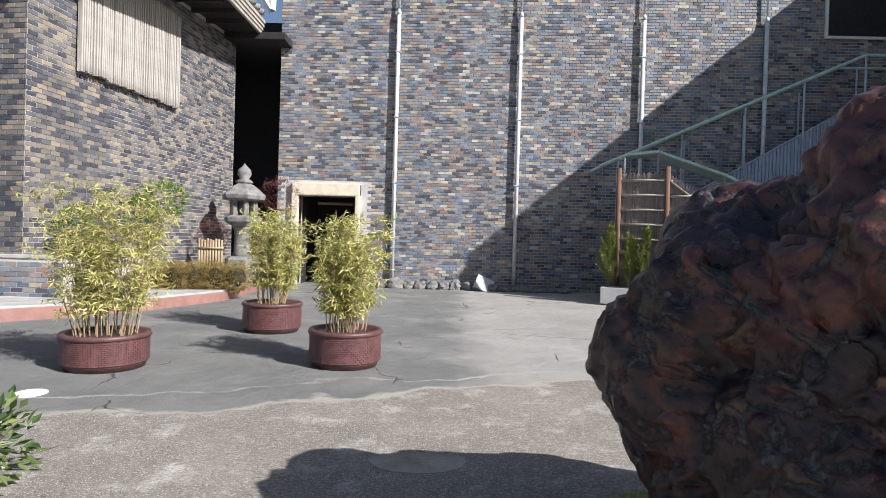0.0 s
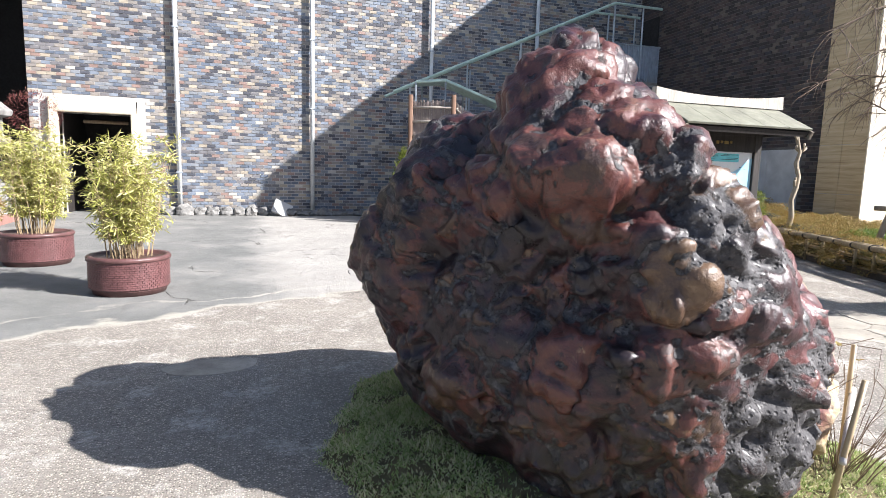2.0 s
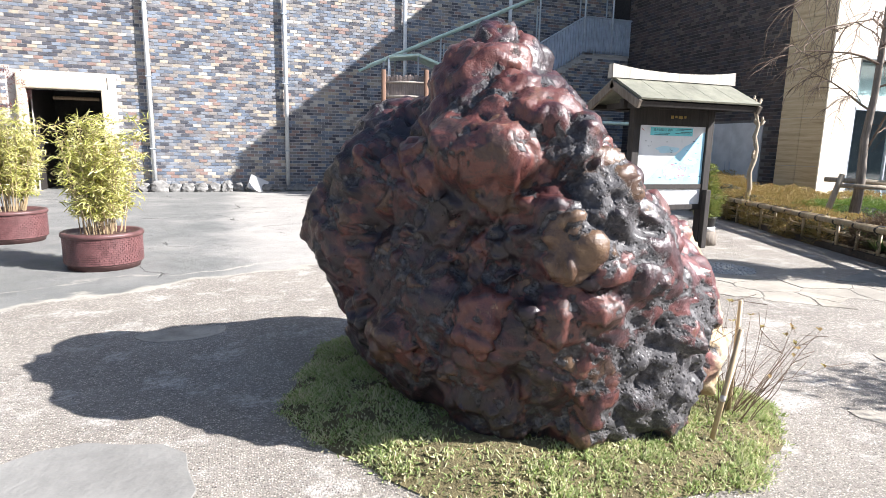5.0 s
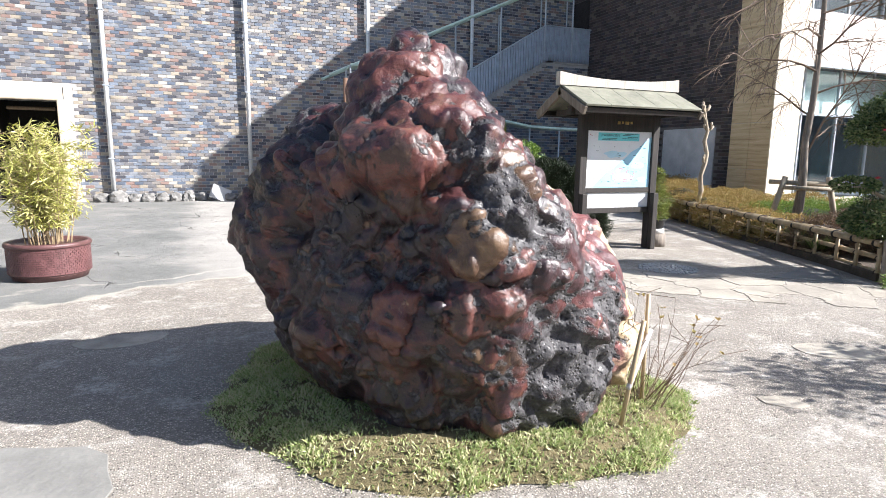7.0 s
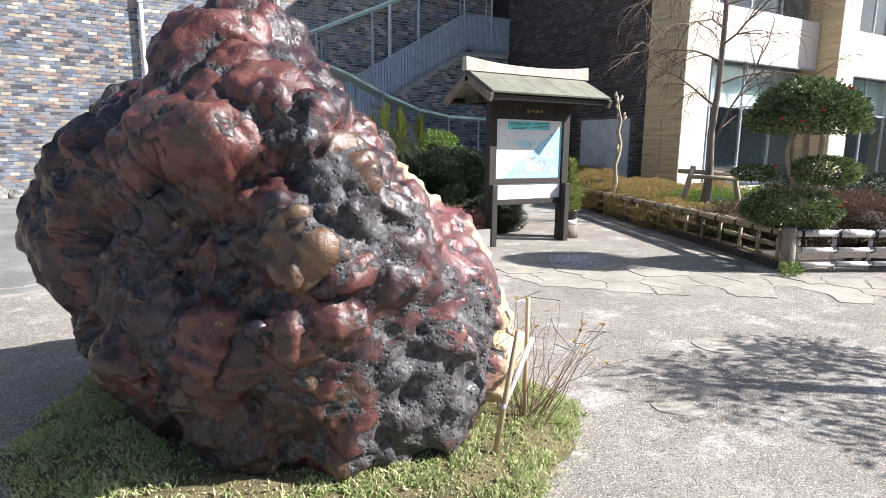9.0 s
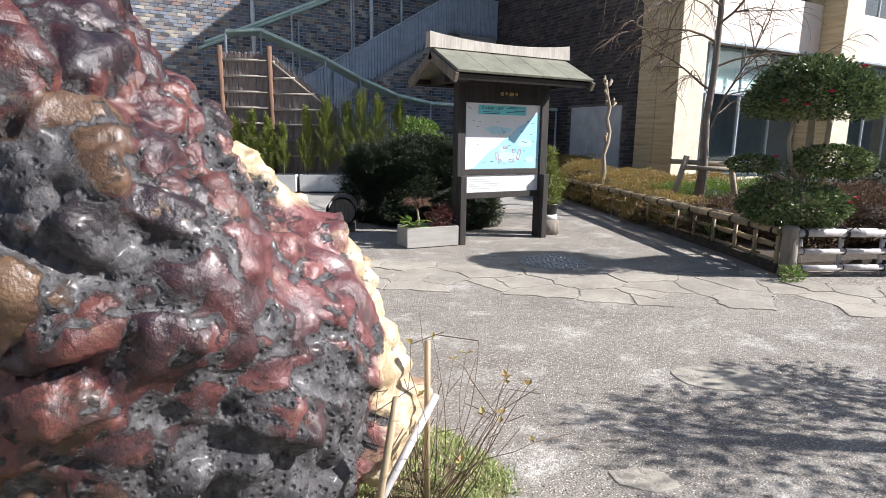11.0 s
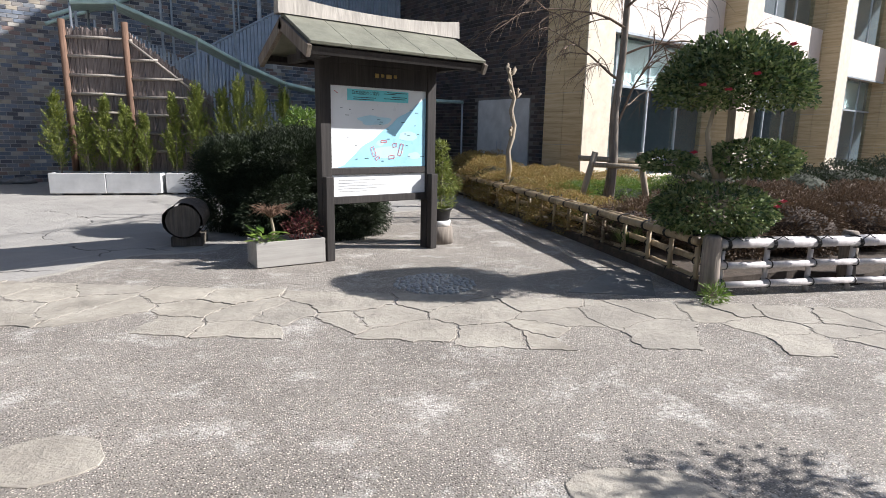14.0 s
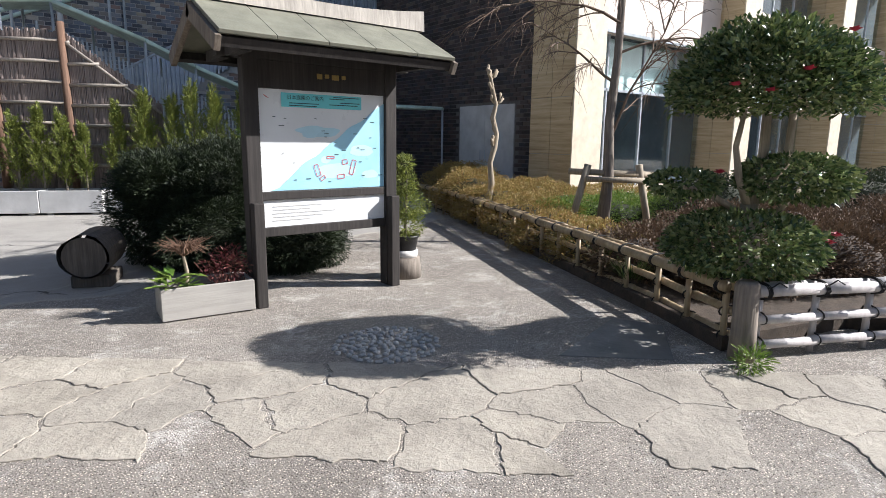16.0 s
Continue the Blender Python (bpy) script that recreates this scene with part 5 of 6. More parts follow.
# ---- trees ----
def camellia():
    rng = random.Random(61)
    t = thing("camellia_tree", (8.15, 3.0, 0.08), "cloud-pruned camellia with a domed top and red flowers", "tree")
    trunk = Geo()
    trunk.tube([(-0.05, -0.02, 0), (-0.03, 0, 0.25), (0.0, 0.02, 0.55), (-0.02, 0.05, 0.9)], [0.085, 0.075, 0.07, 0.06], 12)
    trunk.make("trunk", BARK_PALE, t, smooth=True)
    for pts, r in ((((-0.02, 0.05, 0.85), (-0.16, 0.08, 1.1), (-0.2, 0.1, 1.3), (-0.12, 0.1, 1.55)), 0.03), (((-0.02, 0.05, 0.85), (0.05, 0.02, 1.15), (0.03, 0.02, 1.6)), 0.045),
                   (((-0.02, 0.05, 0.85), (0.14, -0.1, 1.2), (0.16, -0.1, 1.6)), 0.035), (((0, 0.02, 0.6), (0.2, -0.12, 0.95), (0.35, -0.2, 1.05)), 0.03), (((-0.02, 0.04, 0.8), (-0.3, 0.22, 0.98), (-0.42, 0.33, 1.02)), 0.025)):
        Geo().tube(pts, [r * (1 - 0.15 * i) for i in range(len(pts))], 8).make("limb", BARK_PALE, t, smooth=True)
    tiers = ((-0.04, 0.0, 1.60, 0.66, 0.64, 0.54, 12500, "dome"), (0.19, -0.15, 1.08, 0.40, 0.38, 0.17, 2900, ""), (-0.42, 0.33, 1.04, 0.24, 0.25, 0.09, 1100, ""), (-0.06, 0.05, 0.62, 0.60, 0.52, 0.24, 5600, ""))
    for x, y, z, rx, ry, rz, count, kind in tiers:
        g = Geo()
        seed = rng.uniform(0, 90)
        for _ in range(count):
            a, u = rng.uniform(0, 6.283), rng.random()
            el = math.asin(min(1.0, u ** 0.8)) if kind else math.asin(rng.uniform(-0.9, 1))
            d = Vector((math.cos(a) * math.cos(el), math.sin(a) * math.cos(el), math.sin(el) if kind else math.sin(el)))
            s = rng.uniform(0.74, 1.0) * (1 + 0.10 * noise.noise(d * 3.2 + Vector((seed, 0, 0))) + 0.05 * noise.noise(d * 8.0 + Vector((0, seed, 0))))
            p = (x + d.x * rx * s, y + d.y * ry * s, z - (0.05 * rng.random() if kind else 0) + d.z * rz * s)
            g.leaf(p, d + Vector((rng.uniform(-1, 1), rng.uniform(-1, 1), rng.uniform(-0.6, 0.5))), d + Vector((rng.uniform(-0.6, 0.6), rng.uniform(-0.6, 0.6), rng.uniform(0, 0.6))), rng.uniform(0.034, 0.058), rng.uniform(0.022, 0.032))
        if kind:
            for _ in range(900):
                a, q = rng.uniform(0, 6.283), math.sqrt(rng.random())
                g.leaf((rx * q * math.cos(a), ry * q * math.sin(a), z + rng.uniform(-0.08, 0.04)), (rng.uniform(-1, 1), rng.uniform(-1, 1), -0.3), (0, 0, 1), 0.06, 0.03)
        g.make("crown", LEAF_CAMELLIA, t)
    for x, y, z in ((-0.47, -0.40, 1.74), (-0.15, -0.50, 1.98), (-0.66, -0.08, 1.66), (0.14, -0.46, 0.72), (0.03, -0.46, 0.68), (-0.35, 0.12, 1.12), (-0.58, -0.25, 1.62)):
        g = Geo()
        for k in range(9):
            a = k * 2.4
            g.leaf((x, y, z), (math.cos(a), math.sin(a), 0.2 + 0.1 * k), (0, 0, 1), 0.045, 0.04)
        g.make("flower", FLOWER, t, "red camellia bloom")
    return t


camellia()


def branch(g, rng, p, d, length, r, level, droop):
    n = 6
    pts = wander(rng, n, p, d, length / n, 0.18, -droop)
    g.tube(pts, [r * (1 - 0.12 * k) for k in range(n + 1)], 6 if r > 0.01 else 4)
    if level > 0:
        for k in range(1, n + 1):
            for _ in range(rng.randint(1, 2)):
                w = (pts[k] - pts[k - 1]).normalized() + Vector((rng.uniform(-1, 1), rng.uniform(-1, 1), rng.uniform(-0.6, 0.5)))
                branch(g, rng, pts[k], w, length * rng.uniform(0.35, 0.6), r * 0.5, level - 1, droop + 0.06)


def bare_tree():
    rng = random.Random(73)
    t = thing("bare_tree", (10.8, 6.2, 0.1), "young leafless weeping tree with grey bark and thin hanging twigs", "tree")
    trunk = [(-0.05, 0.03, 0), (0.0, 0, 0.8), (-0.03, 0.02, 1.6), (0.04, 0, 2.4), (0.1, 0.03, 3.3), (0.05, 0, 4.4), (0.1, 0, 5.6)]
    Geo().tube(trunk, [0.10, 0.075, 0.064, 0.056, 0.048, 0.036, 0.016], 12).make("trunk", BARK, t, smooth=True)
    g = Geo()
    for z, d, ln in ((1.45, (0.25, -0.3, 1.0), 1.7), (2.1, (-0.6, 0.5, 0.6), 1.3), (2.5, (0.9, -0.7, 0.55), 2.0), (2.9, (-0.8, 0.4, 0.4), 1.6), (3.2, (0.3, -0.8, 0.5), 1.7), (3.5, (-0.9, -0.3, 0.25), 1.9), (3.9, (0.7, -0.6, 0.3), 1.9), (4.3, (-0.8, 0.3, 0.1), 2.0), (4.6, (0.2, 0.8, 0.2), 1.7), (5.0, (-0.5, -0.6, 0.1), 1.7)):
        branch(g, rng, (0.04, 0, z), d, ln, 0.022, 2, 0.05)
    tagged(g.make("branch", TWIG, t), kind="stuff")
    s = thing("tree_stake", (10.8, 6.2, 0.1), "wooden tree support of three slanted poles and a cross bar", "tree support")
    for x0, y0, x1, y1 in ((-0.46, 0.30, -0.26, 0.16), (0.55, -0.36, 0.36, -0.24), (0.2, 0.25, 0.12, 0.1)):
        Geo().tube([(x0, y0, 0), (x1, y1, 1.0)], 0.05, 10).make("pole", BARK_PALE, s, smooth=True)
    Geo().tube([(-0.45, 0.34, 0.9), (0.55, -0.36, 0.86)], 0.045, 10).make("cross_bar", BARK_PALE, s, smooth=True)
    Geo().tube([(-0.35, 0.12, 0.8), (0.45, -0.42, 0.78)], 0.04, 10).make("cross_bar", BARK_PALE, s, smooth=True)


bare_tree()


def pollard():
    rng = random.Random(81)
    t = thing("pruned_tree", (10.4, 8.27, 0.1), "small hard-pruned pale tree with knobbly bare stubs", "tree")
    trunk = [(0, 0, 0), (0.02, 0, 0.35), (0.07, -0.01, 0.62), (0.03, 0, 0.95), (0.10, -0.02, 1.2), (0.16, 0, 1.42), (0.08, 0.02, 1.68), (0.14, 0.01, 1.9), (0.04, 0, 2.12), (0.0, 0, 2.3), (-0.03, 0, 2.42)]
    Geo().tube(trunk, [0.055, 0.050, 0.052, 0.045, 0.050, 0.042, 0.044, 0.034, 0.036, 0.030, 0.034], 10).make("trunk", BARK_PALE, t, smooth=True)
    for k in range(13):
        i = rng.randint(3, 9)
        p, side = Vector(trunk[i]), rng.choice((-1, 1))
        a = p + Vector((side * rng.uniform(0.05, 0.09), rng.uniform(-0.06, 0.02), rng.uniform(0.03, 0.09)))
        b = a + Vector((side * rng.uniform(-0.02, 0.07), rng.uniform(-0.04, 0.03), rng.uniform(0.04, 0.13)))
        Geo().tube([p, a, b, b + Vector((0, 0, 0.03))], [0.026, 0.020, 0.027, 0.012], 8).make("stub", BARK_PALE, t, smooth=True)


pollard()


def shade_tree(at, seed, crown):
    rng = random.Random(seed)
    t = thing("garden_tree", (*at, 0), "leafy evergreen garden tree whose shade falls on the paving", "tree")
    Geo().tube([(0, 0, 0), (0.05, 0, 0.8), (0, 0.05, 1.6), (0.02, 0, 2.4)], [0.1, 0.085, 0.07, 0.03], 10).make("trunk", BARK, t, smooth=True)
    g = Geo()
    for x, y, z, r in crown:
        Geo().tube([(0, 0, 1.2), (x * 0.6, y * 0.6, z - 0.1), (x, y, z)], [0.03, 0.02, 0.01], 6).make("limb", BARK, t)
        cloud(g, rng, (x, y, z), (r, r, r * 0.55), int(900 * r), 0.08, 0.03, shell=0.1)
    g.make("crown", LEAF_CAMELLIA, t)


shade_tree((6.9, -0.9), 91, ((0, 0, 2.3, 0.6), (-0.5, 0.5, 1.9, 0.45), (0.5, 0.4, 2.0, 0.5), (0.5, -0.5, 1.8, 0.5), (-0.5, -0.4, 1.7, 0.45), (0.9, 0.1, 1.5, 0.4), (0.0, 0.8, 1.5, 0.4)))

# ---- long planters with conifers and the brushwood screen ----
pdir = Vector((0.905, -0.425, 0))
pm = Matrix((pdir, Vector((-pdir.y, pdir.x, 0)), Vector((0, 0, 1)))).transposed().to_4x4()


def long_planter(s0, length, back):
    m = Matrix.Translation((3.62, 14.12, 0)) @ pm
    p = thing("long_planter", m @ Vector((s0, back, 0)), "pale grey rectangular concrete planter box on the paving", "planter", "long planters", turn=math.degrees(math.atan2(pdir.y, pdir.x)))
    Geo().box(0, length, 0, 0.05, 0.04, 0.44).make("front_wall", PALE_CONCRETE, p, bevel=0.008)
    Geo().box(0, length, 0.6, 0.65, 0.04, 0.44).make("back_wall", PALE_CONCRETE, p, bevel=0.008)
    Geo().box(0, 0.05, 0.05, 0.6, 0.04, 0.44).make("end_wall", PALE_CONCRETE, p, bevel=0.008)
    Geo().box(length - 0.05, length, 0.05, 0.6, 0.04, 0.44).make("end_wall", PALE_CONCRETE, p, bevel=0.008)
    Geo().box(0.05, length - 0.05, 0.05, 0.6, 0.3, 0.38).make("earth", SOIL, p)
    for x in (0.1, length - 0.2):
        Geo().box(x, x + 0.1, 0.05, 0.6, 0.0, 0.04).make("foot", CONCRETE, p)


for s0, ln, bk in ((0.0, 1.02, 0.0), (1.03, 1.02, 0.01), (2.12, 1.05, 0.12), (3.2, 1.02, 0.1), (4.25, 1.02, 0.1)):
    long_planter(s0, ln, bk)


def conifer(at, z, h, r, seed):
    rng = random.Random(seed)
    t = thing("conifer", (*at, z), "slender upright yellow-green conifer growing in the planter", "conifer", "conifers in planters")
    Geo().tube([(0, 0, 0), (0.02, 0, h * 0.5), (0, 0, h * 0.95)], [0.022, 0.015, 0.004], 6).make("trunk", BARK, t)
    g = Geo()
    for _ in range(int(62 * h)):
        u = rng.random() ** 0.9
        a = rng.uniform(0, 6.283)
        reach = r * 1.7 * (1 - u * 0.85) * rng.uniform(0.35, 1.1) * (0.75 if u < 0.12 else 1.0)
        root = Vector((0, 0, h * (0.05 + 0.80 * u)))
        tip = root + Vector((math.cos(a) * reach, math.sin(a) * reach, h * rng.uniform(0.05, 0.17) + reach * 0.7))
        for k in range(54):
            f = rng.uniform(0.15, 1.0)
            w = 0.034 * (1.15 - f)
            p = root.lerp(tip, f) + Vector((rng.gauss(0, w), rng.gauss(0, w), rng.gauss(0, w)))
            g.leaf(p, Vector((math.cos(a) + rng.uniform(-0.9, 0.9), math.sin(a) + rng.uniform(-0.9, 0.9), rng.uniform(0.2, 1.8))), (rng.uniform(-1, 1), rng.uniform(-1, 1), 0.5), rng.uniform(0.035, 0.07), 0.014)
    g.make("foliage", LEAF_CONIFER, t)


base = Matrix.Translation((3.62, 14.12, 0)) @ pm
for i, (s, h, r) in enumerate(((0.12, 1.72, 0.24), (0.62, 1.5, 0.22), (1.02, 1.65, 0.24), (1.38, 1.5, 0.24), (1.72, 1.3, 0.16), (2.28, 1.75, 0.2), (2.75, 2.0, 0.26), (3.25, 1.85, 0.26), (3.6, 2.1, 0.32), (4.0, 2.05, 0.3), (4.5, 1.9, 0.3))):
    q = base @ Vector((s, 0.34 + (0.11 if s > 2.1 else 0), 0))
    conifer((q.x, q.y), 0.36, h, r, 100 + i)

SCREEN = Matrix.Translation((4.15, 14.68, 0)) @ pm
screen = thing("brushwood_screen", (0, 0, 0), "tall brushwood screen with bamboo battens between bark-covered posts", "screen")


def screen_top(s):
    return 3.28 if s < 1.16 else 3.28 - (s - 1.16) * 0.80


for s in (0.0, 1.16):
    Geo().tube([SCREEN @ Vector((s, 0, 0)), SCREEN @ Vector((s, 0, 3.45))], 0.065, 12).make("post", BARK_RED, screen, smooth=True)
rng = random.Random(17)
g = Geo()
s = 0.02
while s < 2.75:
    hgt = screen_top(s) + rng.uniform(-0.03, 0.05)
    g.box(s, s + rng.uniform(0.015, 0.03), 0.03 + rng.uniform(-0.01, 0.01), 0.07, 0.25, hgt, SCREEN)
    s += 0.027
tagged(g.make("twig_panel", BRUSH, screen), kind="stuff")
for k in range(7):
    z = 0.9 + k * 0.37
    end = 2.75 if z < 2.0 else min(2.75, 1.16 + (3.28 - z) / 0.80)
    Geo().tube([SCREEN @ Vector((-0.06, 0.0, z)), SCREEN @ Vector((1.16, 0.0, z + 0.01))], 0.030, 8).make("batten", BAMBOO_GREY, screen, smooth=True)
    if end > 1.35:
        Geo().tube([SCREEN @ Vector((1.2, 0.0, z - 0.04)), SCREEN @ Vector((end - 0.08, 0.0, z - 0.02))], 0.030, 8).make("batten", BAMBOO_GREY, screen, smooth=True)
Geo().tube([SCREEN @ Vector((1.2, 0.0, 3.1)), SCREEN @ Vector((2.75, 0.0, 1.86))], 0.026, 8).make("batten", BAMBOO_GREY, screen, smooth=True)

# covered walk with a sagging green roof
walkway = thing("green_canopy", (0, 0, 0), "narrow sagging green sheet canopy on thin grey posts", "canopy")
line = [Vector(p) for p in ((4.35, 14.9, 3.82), (5.15, 14.75, 3.90), (6.6, 14.2, 3.28), (7.5, 14.1, 2.84), (8.4, 13.7, 2.42), (9.2, 13.4, 2.25), (10.0, 13.1, 2.20), (11.5, 12.8, 2.18), (12.9, 12.7, 2.18))]
for i in range(len(line) - 1):
    a, b = line[i], line[i + 1]
    w = Vector((0.12, 0.95, 0.0))
    g = Geo()
    k = [a, b, b + w, a + w]
    up = Vector((0, 0, 0.05))
    g.v += [tuple(p) for p in k] + [tuple(p + up) for p in k]
    g.f += [(0, 1, 2, 3), (7, 6, 5, 4), (0, 4, 5, 1), (1, 5, 6, 2), (2, 6, 7, 3), (3, 7, 4, 0)]
    g.make("roof_sheet", GREEN, walkway)
    Geo().tube([a, b], 0.035, 8).make("edge_rail", GREEN, walkway, smooth=True)
for i, p in enumerate(line):
    Geo().tube([(p.x, p.y + 0.03, 0), (p.x, p.y + 0.03, p.z)], 0.025, 8).make("post", STEEL, walkway, smooth=True)
    if i < 5:
        q = p.lerp(line[i + 1], 0.5)
        Geo().tube([(q.x, q.y + 0.9, 0), (q.x, q.y + 0.9, q.z)], 0.025, 8).make("post", STEEL, walkway, smooth=True)
g = Geo()
for k in range(46):
    s = k / 45
    a = Vector((5.3, 14.9, 2.45)).lerp(Vector((8.6, 14.2, 0.9)), s)
    g.box(a.x, a.x + 0.035, a.y, a.y + 0.02, a.z - 0.15, a.z + 0.95)
tagged(g.make("baluster", STEEL, walkway), kind="stuff")

# ---- things round the notice board ----
box = thing("flower_box", (4.82, 5.80, 0), "weathered grey plank flower box with leafy plants", "planter", turn=-5)
Geo().box(0, 0.70, 0, 0.03, 0.01, 0.26).make("front_plank", PLANK, box, bevel=0.004)
Geo().box(0, 0.70, 0.33, 0.36, 0.01, 0.26).make("back_plank", PLANK, box, bevel=0.004)
Geo().box(0, 0.03, 0.03, 0.33, 0.01, 0.26).make("end_plank", PLANK, box, bevel=0.004)
Geo().box(0.67, 0.70, 0.03, 0.33, 0.01, 0.26).make("end_plank", PLANK, box, bevel=0.004)
Geo().box(0.03, 0.67, 0.03, 0.33, 0.0, 0.2).make("earth", SOIL, box)
rng = random.Random(23)
hosta = Geo()
for _ in range(34):
    a = rng.uniform(0, 6.283)
    r = rng.uniform(0.02, 0.14)
    hosta.leaf((4.95 + r * math.cos(a), 5.92 + 0.7 * r * math.sin(a), 0.23 + rng.uniform(0, 0.12)), (math.cos(a), math.sin(a) - 0.3, rng.uniform(-0.2, 0.7)), (0, 0, 1), rng.uniform(0.10, 0.16), rng.uniform(0.06, 0.09), 0.12)
tagged(hosta.make("leafy_plant", LEAF_FRESH), "broad-leaved bright green plant in the flower box", "plant")
maple = thing("dwarf_maple", (5.05, 5.97, 0.2), "dwarf maple with a flat crown of bare reddish twigs", "shrub")
g = Geo().tube([(0, 0, 0), (0.01, 0, 0.15), (-0.01, 0, 0.28)], [0.02, 0.016, 0.012], 8)
g.make("trunk", BARK_PALE, maple)
g = Geo()
for _ in range(120):
    a = rng.uniform(0, 6.283)
    r = rng.uniform(0.08, 0.24)
    m = Vector((math.cos(a) * r * 0.5, math.sin(a) * r * 0.4, 0.33 + rng.uniform(0, 0.06)))
    g.tube([(-0.01, 0, 0.27), m, (math.cos(a) * r, math.sin(a) * r * 0.7, 0.34 + rng.uniform(-0.05, 0.09))], [0.005, 0.003, 0.0015], 4, False)
tagged(g.make("twig", BARK_RED, maple), kind="stuff")
nand = Geo()
cloud(nand, rng, (5.38, 5.93, 0.36), (0.2, 0.14, 0.16), 620, 0.045, 0.014, shell=0.2)
for k in range(10):
    nand.tube([(5.36 + 0.02 * (k - 5), 5.93, 0.2), (5.36 + 0.05 * (k - 5), 5.93, 0.42)], 0.003, 4)
tagged(nand.make("red_shrub", LEAF_RED), "small dark red leafy shrub in the flower box", "shrub")

log = thing("cut_log", (4.62, 7.55, 0), "short thick cut log lying on a wooden block", "log", turn=-22)
g = Geo()
ring = 18
for k in range(7):
    y = -0.32 + 0.64 * k / 6
    for a in range(ring):
        t = 2 * math.pi * a / ring
        r = 0.20 * (1 + 0.10 * noise.noise(Vector((math.cos(t) * 1.6, math.sin(t) * 1.6, y * 2))))
        g.v.append((r * 1.08 * math.cos(t), y, 0.31 + r * math.sin(t)))
for k in range(6):
    for a in range(ring):
        b = (a + 1) % ring
        g.f.append((k * ring + a, k * ring + b, (k + 1) * ring + b, (k + 1) * ring + a))
g.make("bark", BARK_LOG, log)
for y in (-0.322, 0.322):
    Geo().tube([(0, y - 0.004, 0.31), (0, y + 0.004, 0.31)], 0.185, 18).make("cut_end", BARK_LOG, log)
Geo().box(-0.16, 0.18, -0.22, 0.22, 0.0, 0.115).make("block", BARK_LOG, log, bevel=0.01)

stump = Geo().tube([(0, 0, 0), (0, 0, 0.1), (0.005, 0, 0.21)], [0.17, 0.165, 0.155], 16).make("stump", BARK, smooth=True)
stump.location = (7.22, 6.05, 0)
tagged(stump, "dark tree stump serving as a stand for the pot", "stump")
pot = thing("plant_pot", (7.22, 6.05, 0.21), "black plastic pot with a white band on the stump", "pot")
Geo().lathe([(0.10, 0), (0.12, 0.1), (0.135, 0.2), (0.15, 0.21), (0.15, 0.23), (0.13, 0.23), (0.12, 0.19)], 24).make("body", PLASTIC, pot, smooth=True)
Geo().lathe([(0.106, 0.0), (0.13, 0.005), (0.134, 0.07), (0.115, 0.075)], 24).make("band", WHITE, pot, smooth=True)
pc = thing("potted_conifer", (7.22, 6.05, 0.42), "bushy green conifer in the black pot", "conifer")
g = Geo()
for x, y, z, r in ((0, 0, 0.12, 0.2), (0.05, 0.0, 0.32, 0.19), (0.0, 0.03, 0.55, 0.15), (-0.02, 0, 0.75, 0.1)):
    cloud(g, rng, (x, y, z), (r, r, r * 0.8), int(5200 * r), 0.055, 0.012, shell=0.25)
g.make("foliage", LEAF_CONIFER, pc)
Geo().tube([(0, 0, -0.04), (0.02, 0, 0.6)], [0.02, 0.008], 6).make("trunk", BARK, pc)

# ---- stakes and dry shrub beside the rock ----
dry = thing("dry_shrub", (2.66, 1.15, 0.07), "leafless thin brown shrub beside the boulder", "shrub")
g, leaves = Geo(), Geo()
rng = random.Random(29)
for _ in range(34):
    a = rng.uniform(0, 6.283)
    p0 = Vector((0.16 * math.cos(a) * rng.random(), 0.14 * math.sin(a) * rng.random(), 0))
    pts = wander(rng, 7, p0, (math.cos(a) * 0.4 + 0.12, math.sin(a) * 0.4, 1), rng.uniform(0.05, 0.095), 0.16)
    g.tube(pts, [0.0028 - 0.0003 * k for k in range(8)], 4)
    for k in (3, 5, 7):
        if rng.random() < 0.5:
            g.tube([pts[k], pts[k] + Vector((rng.uniform(-0.12, 0.12), rng.uniform(-0.12, 0.12), rng.uniform(0.0, 0.12)))], 0.0018, 3)
    if rng.random() < 0.5:
        for _ in range(2):
            leaves.leaf(pts[-1], (rng.uniform(-1, 1), rng.uniform(-1, 1), 0.4), (0, 0, 1), 0.03, 0.02)
tagged(g.make("twig", TWIG, dry), kind="stuff")
tagged(leaves.make("leaf", LEAF_AZALEA, dry), kind="stuff")
cane = thing("bamboo_stake", (2.33, 0.93, 0.06), "thin bamboo stakes with a cross piece guarding the shrub", "stake")
Geo().tube([(0, 0, 0), (0.09, -0.02, 0.56)], 0.012, 8).make("stake", BAMBOO, cane, smooth=True)
Geo().tube([(0.31, 0.2, 0), (0.3, 0.19, 0.63)], 0.011, 8).make("stake", BAMBOO, cane, smooth=True)
Geo().tube([(0.02, -0.02, 0.22), (0.34, 0.2, 0.42)], 0.014, 8).make("cross_piece", BAMBOO_WHITE, cane, smooth=True)

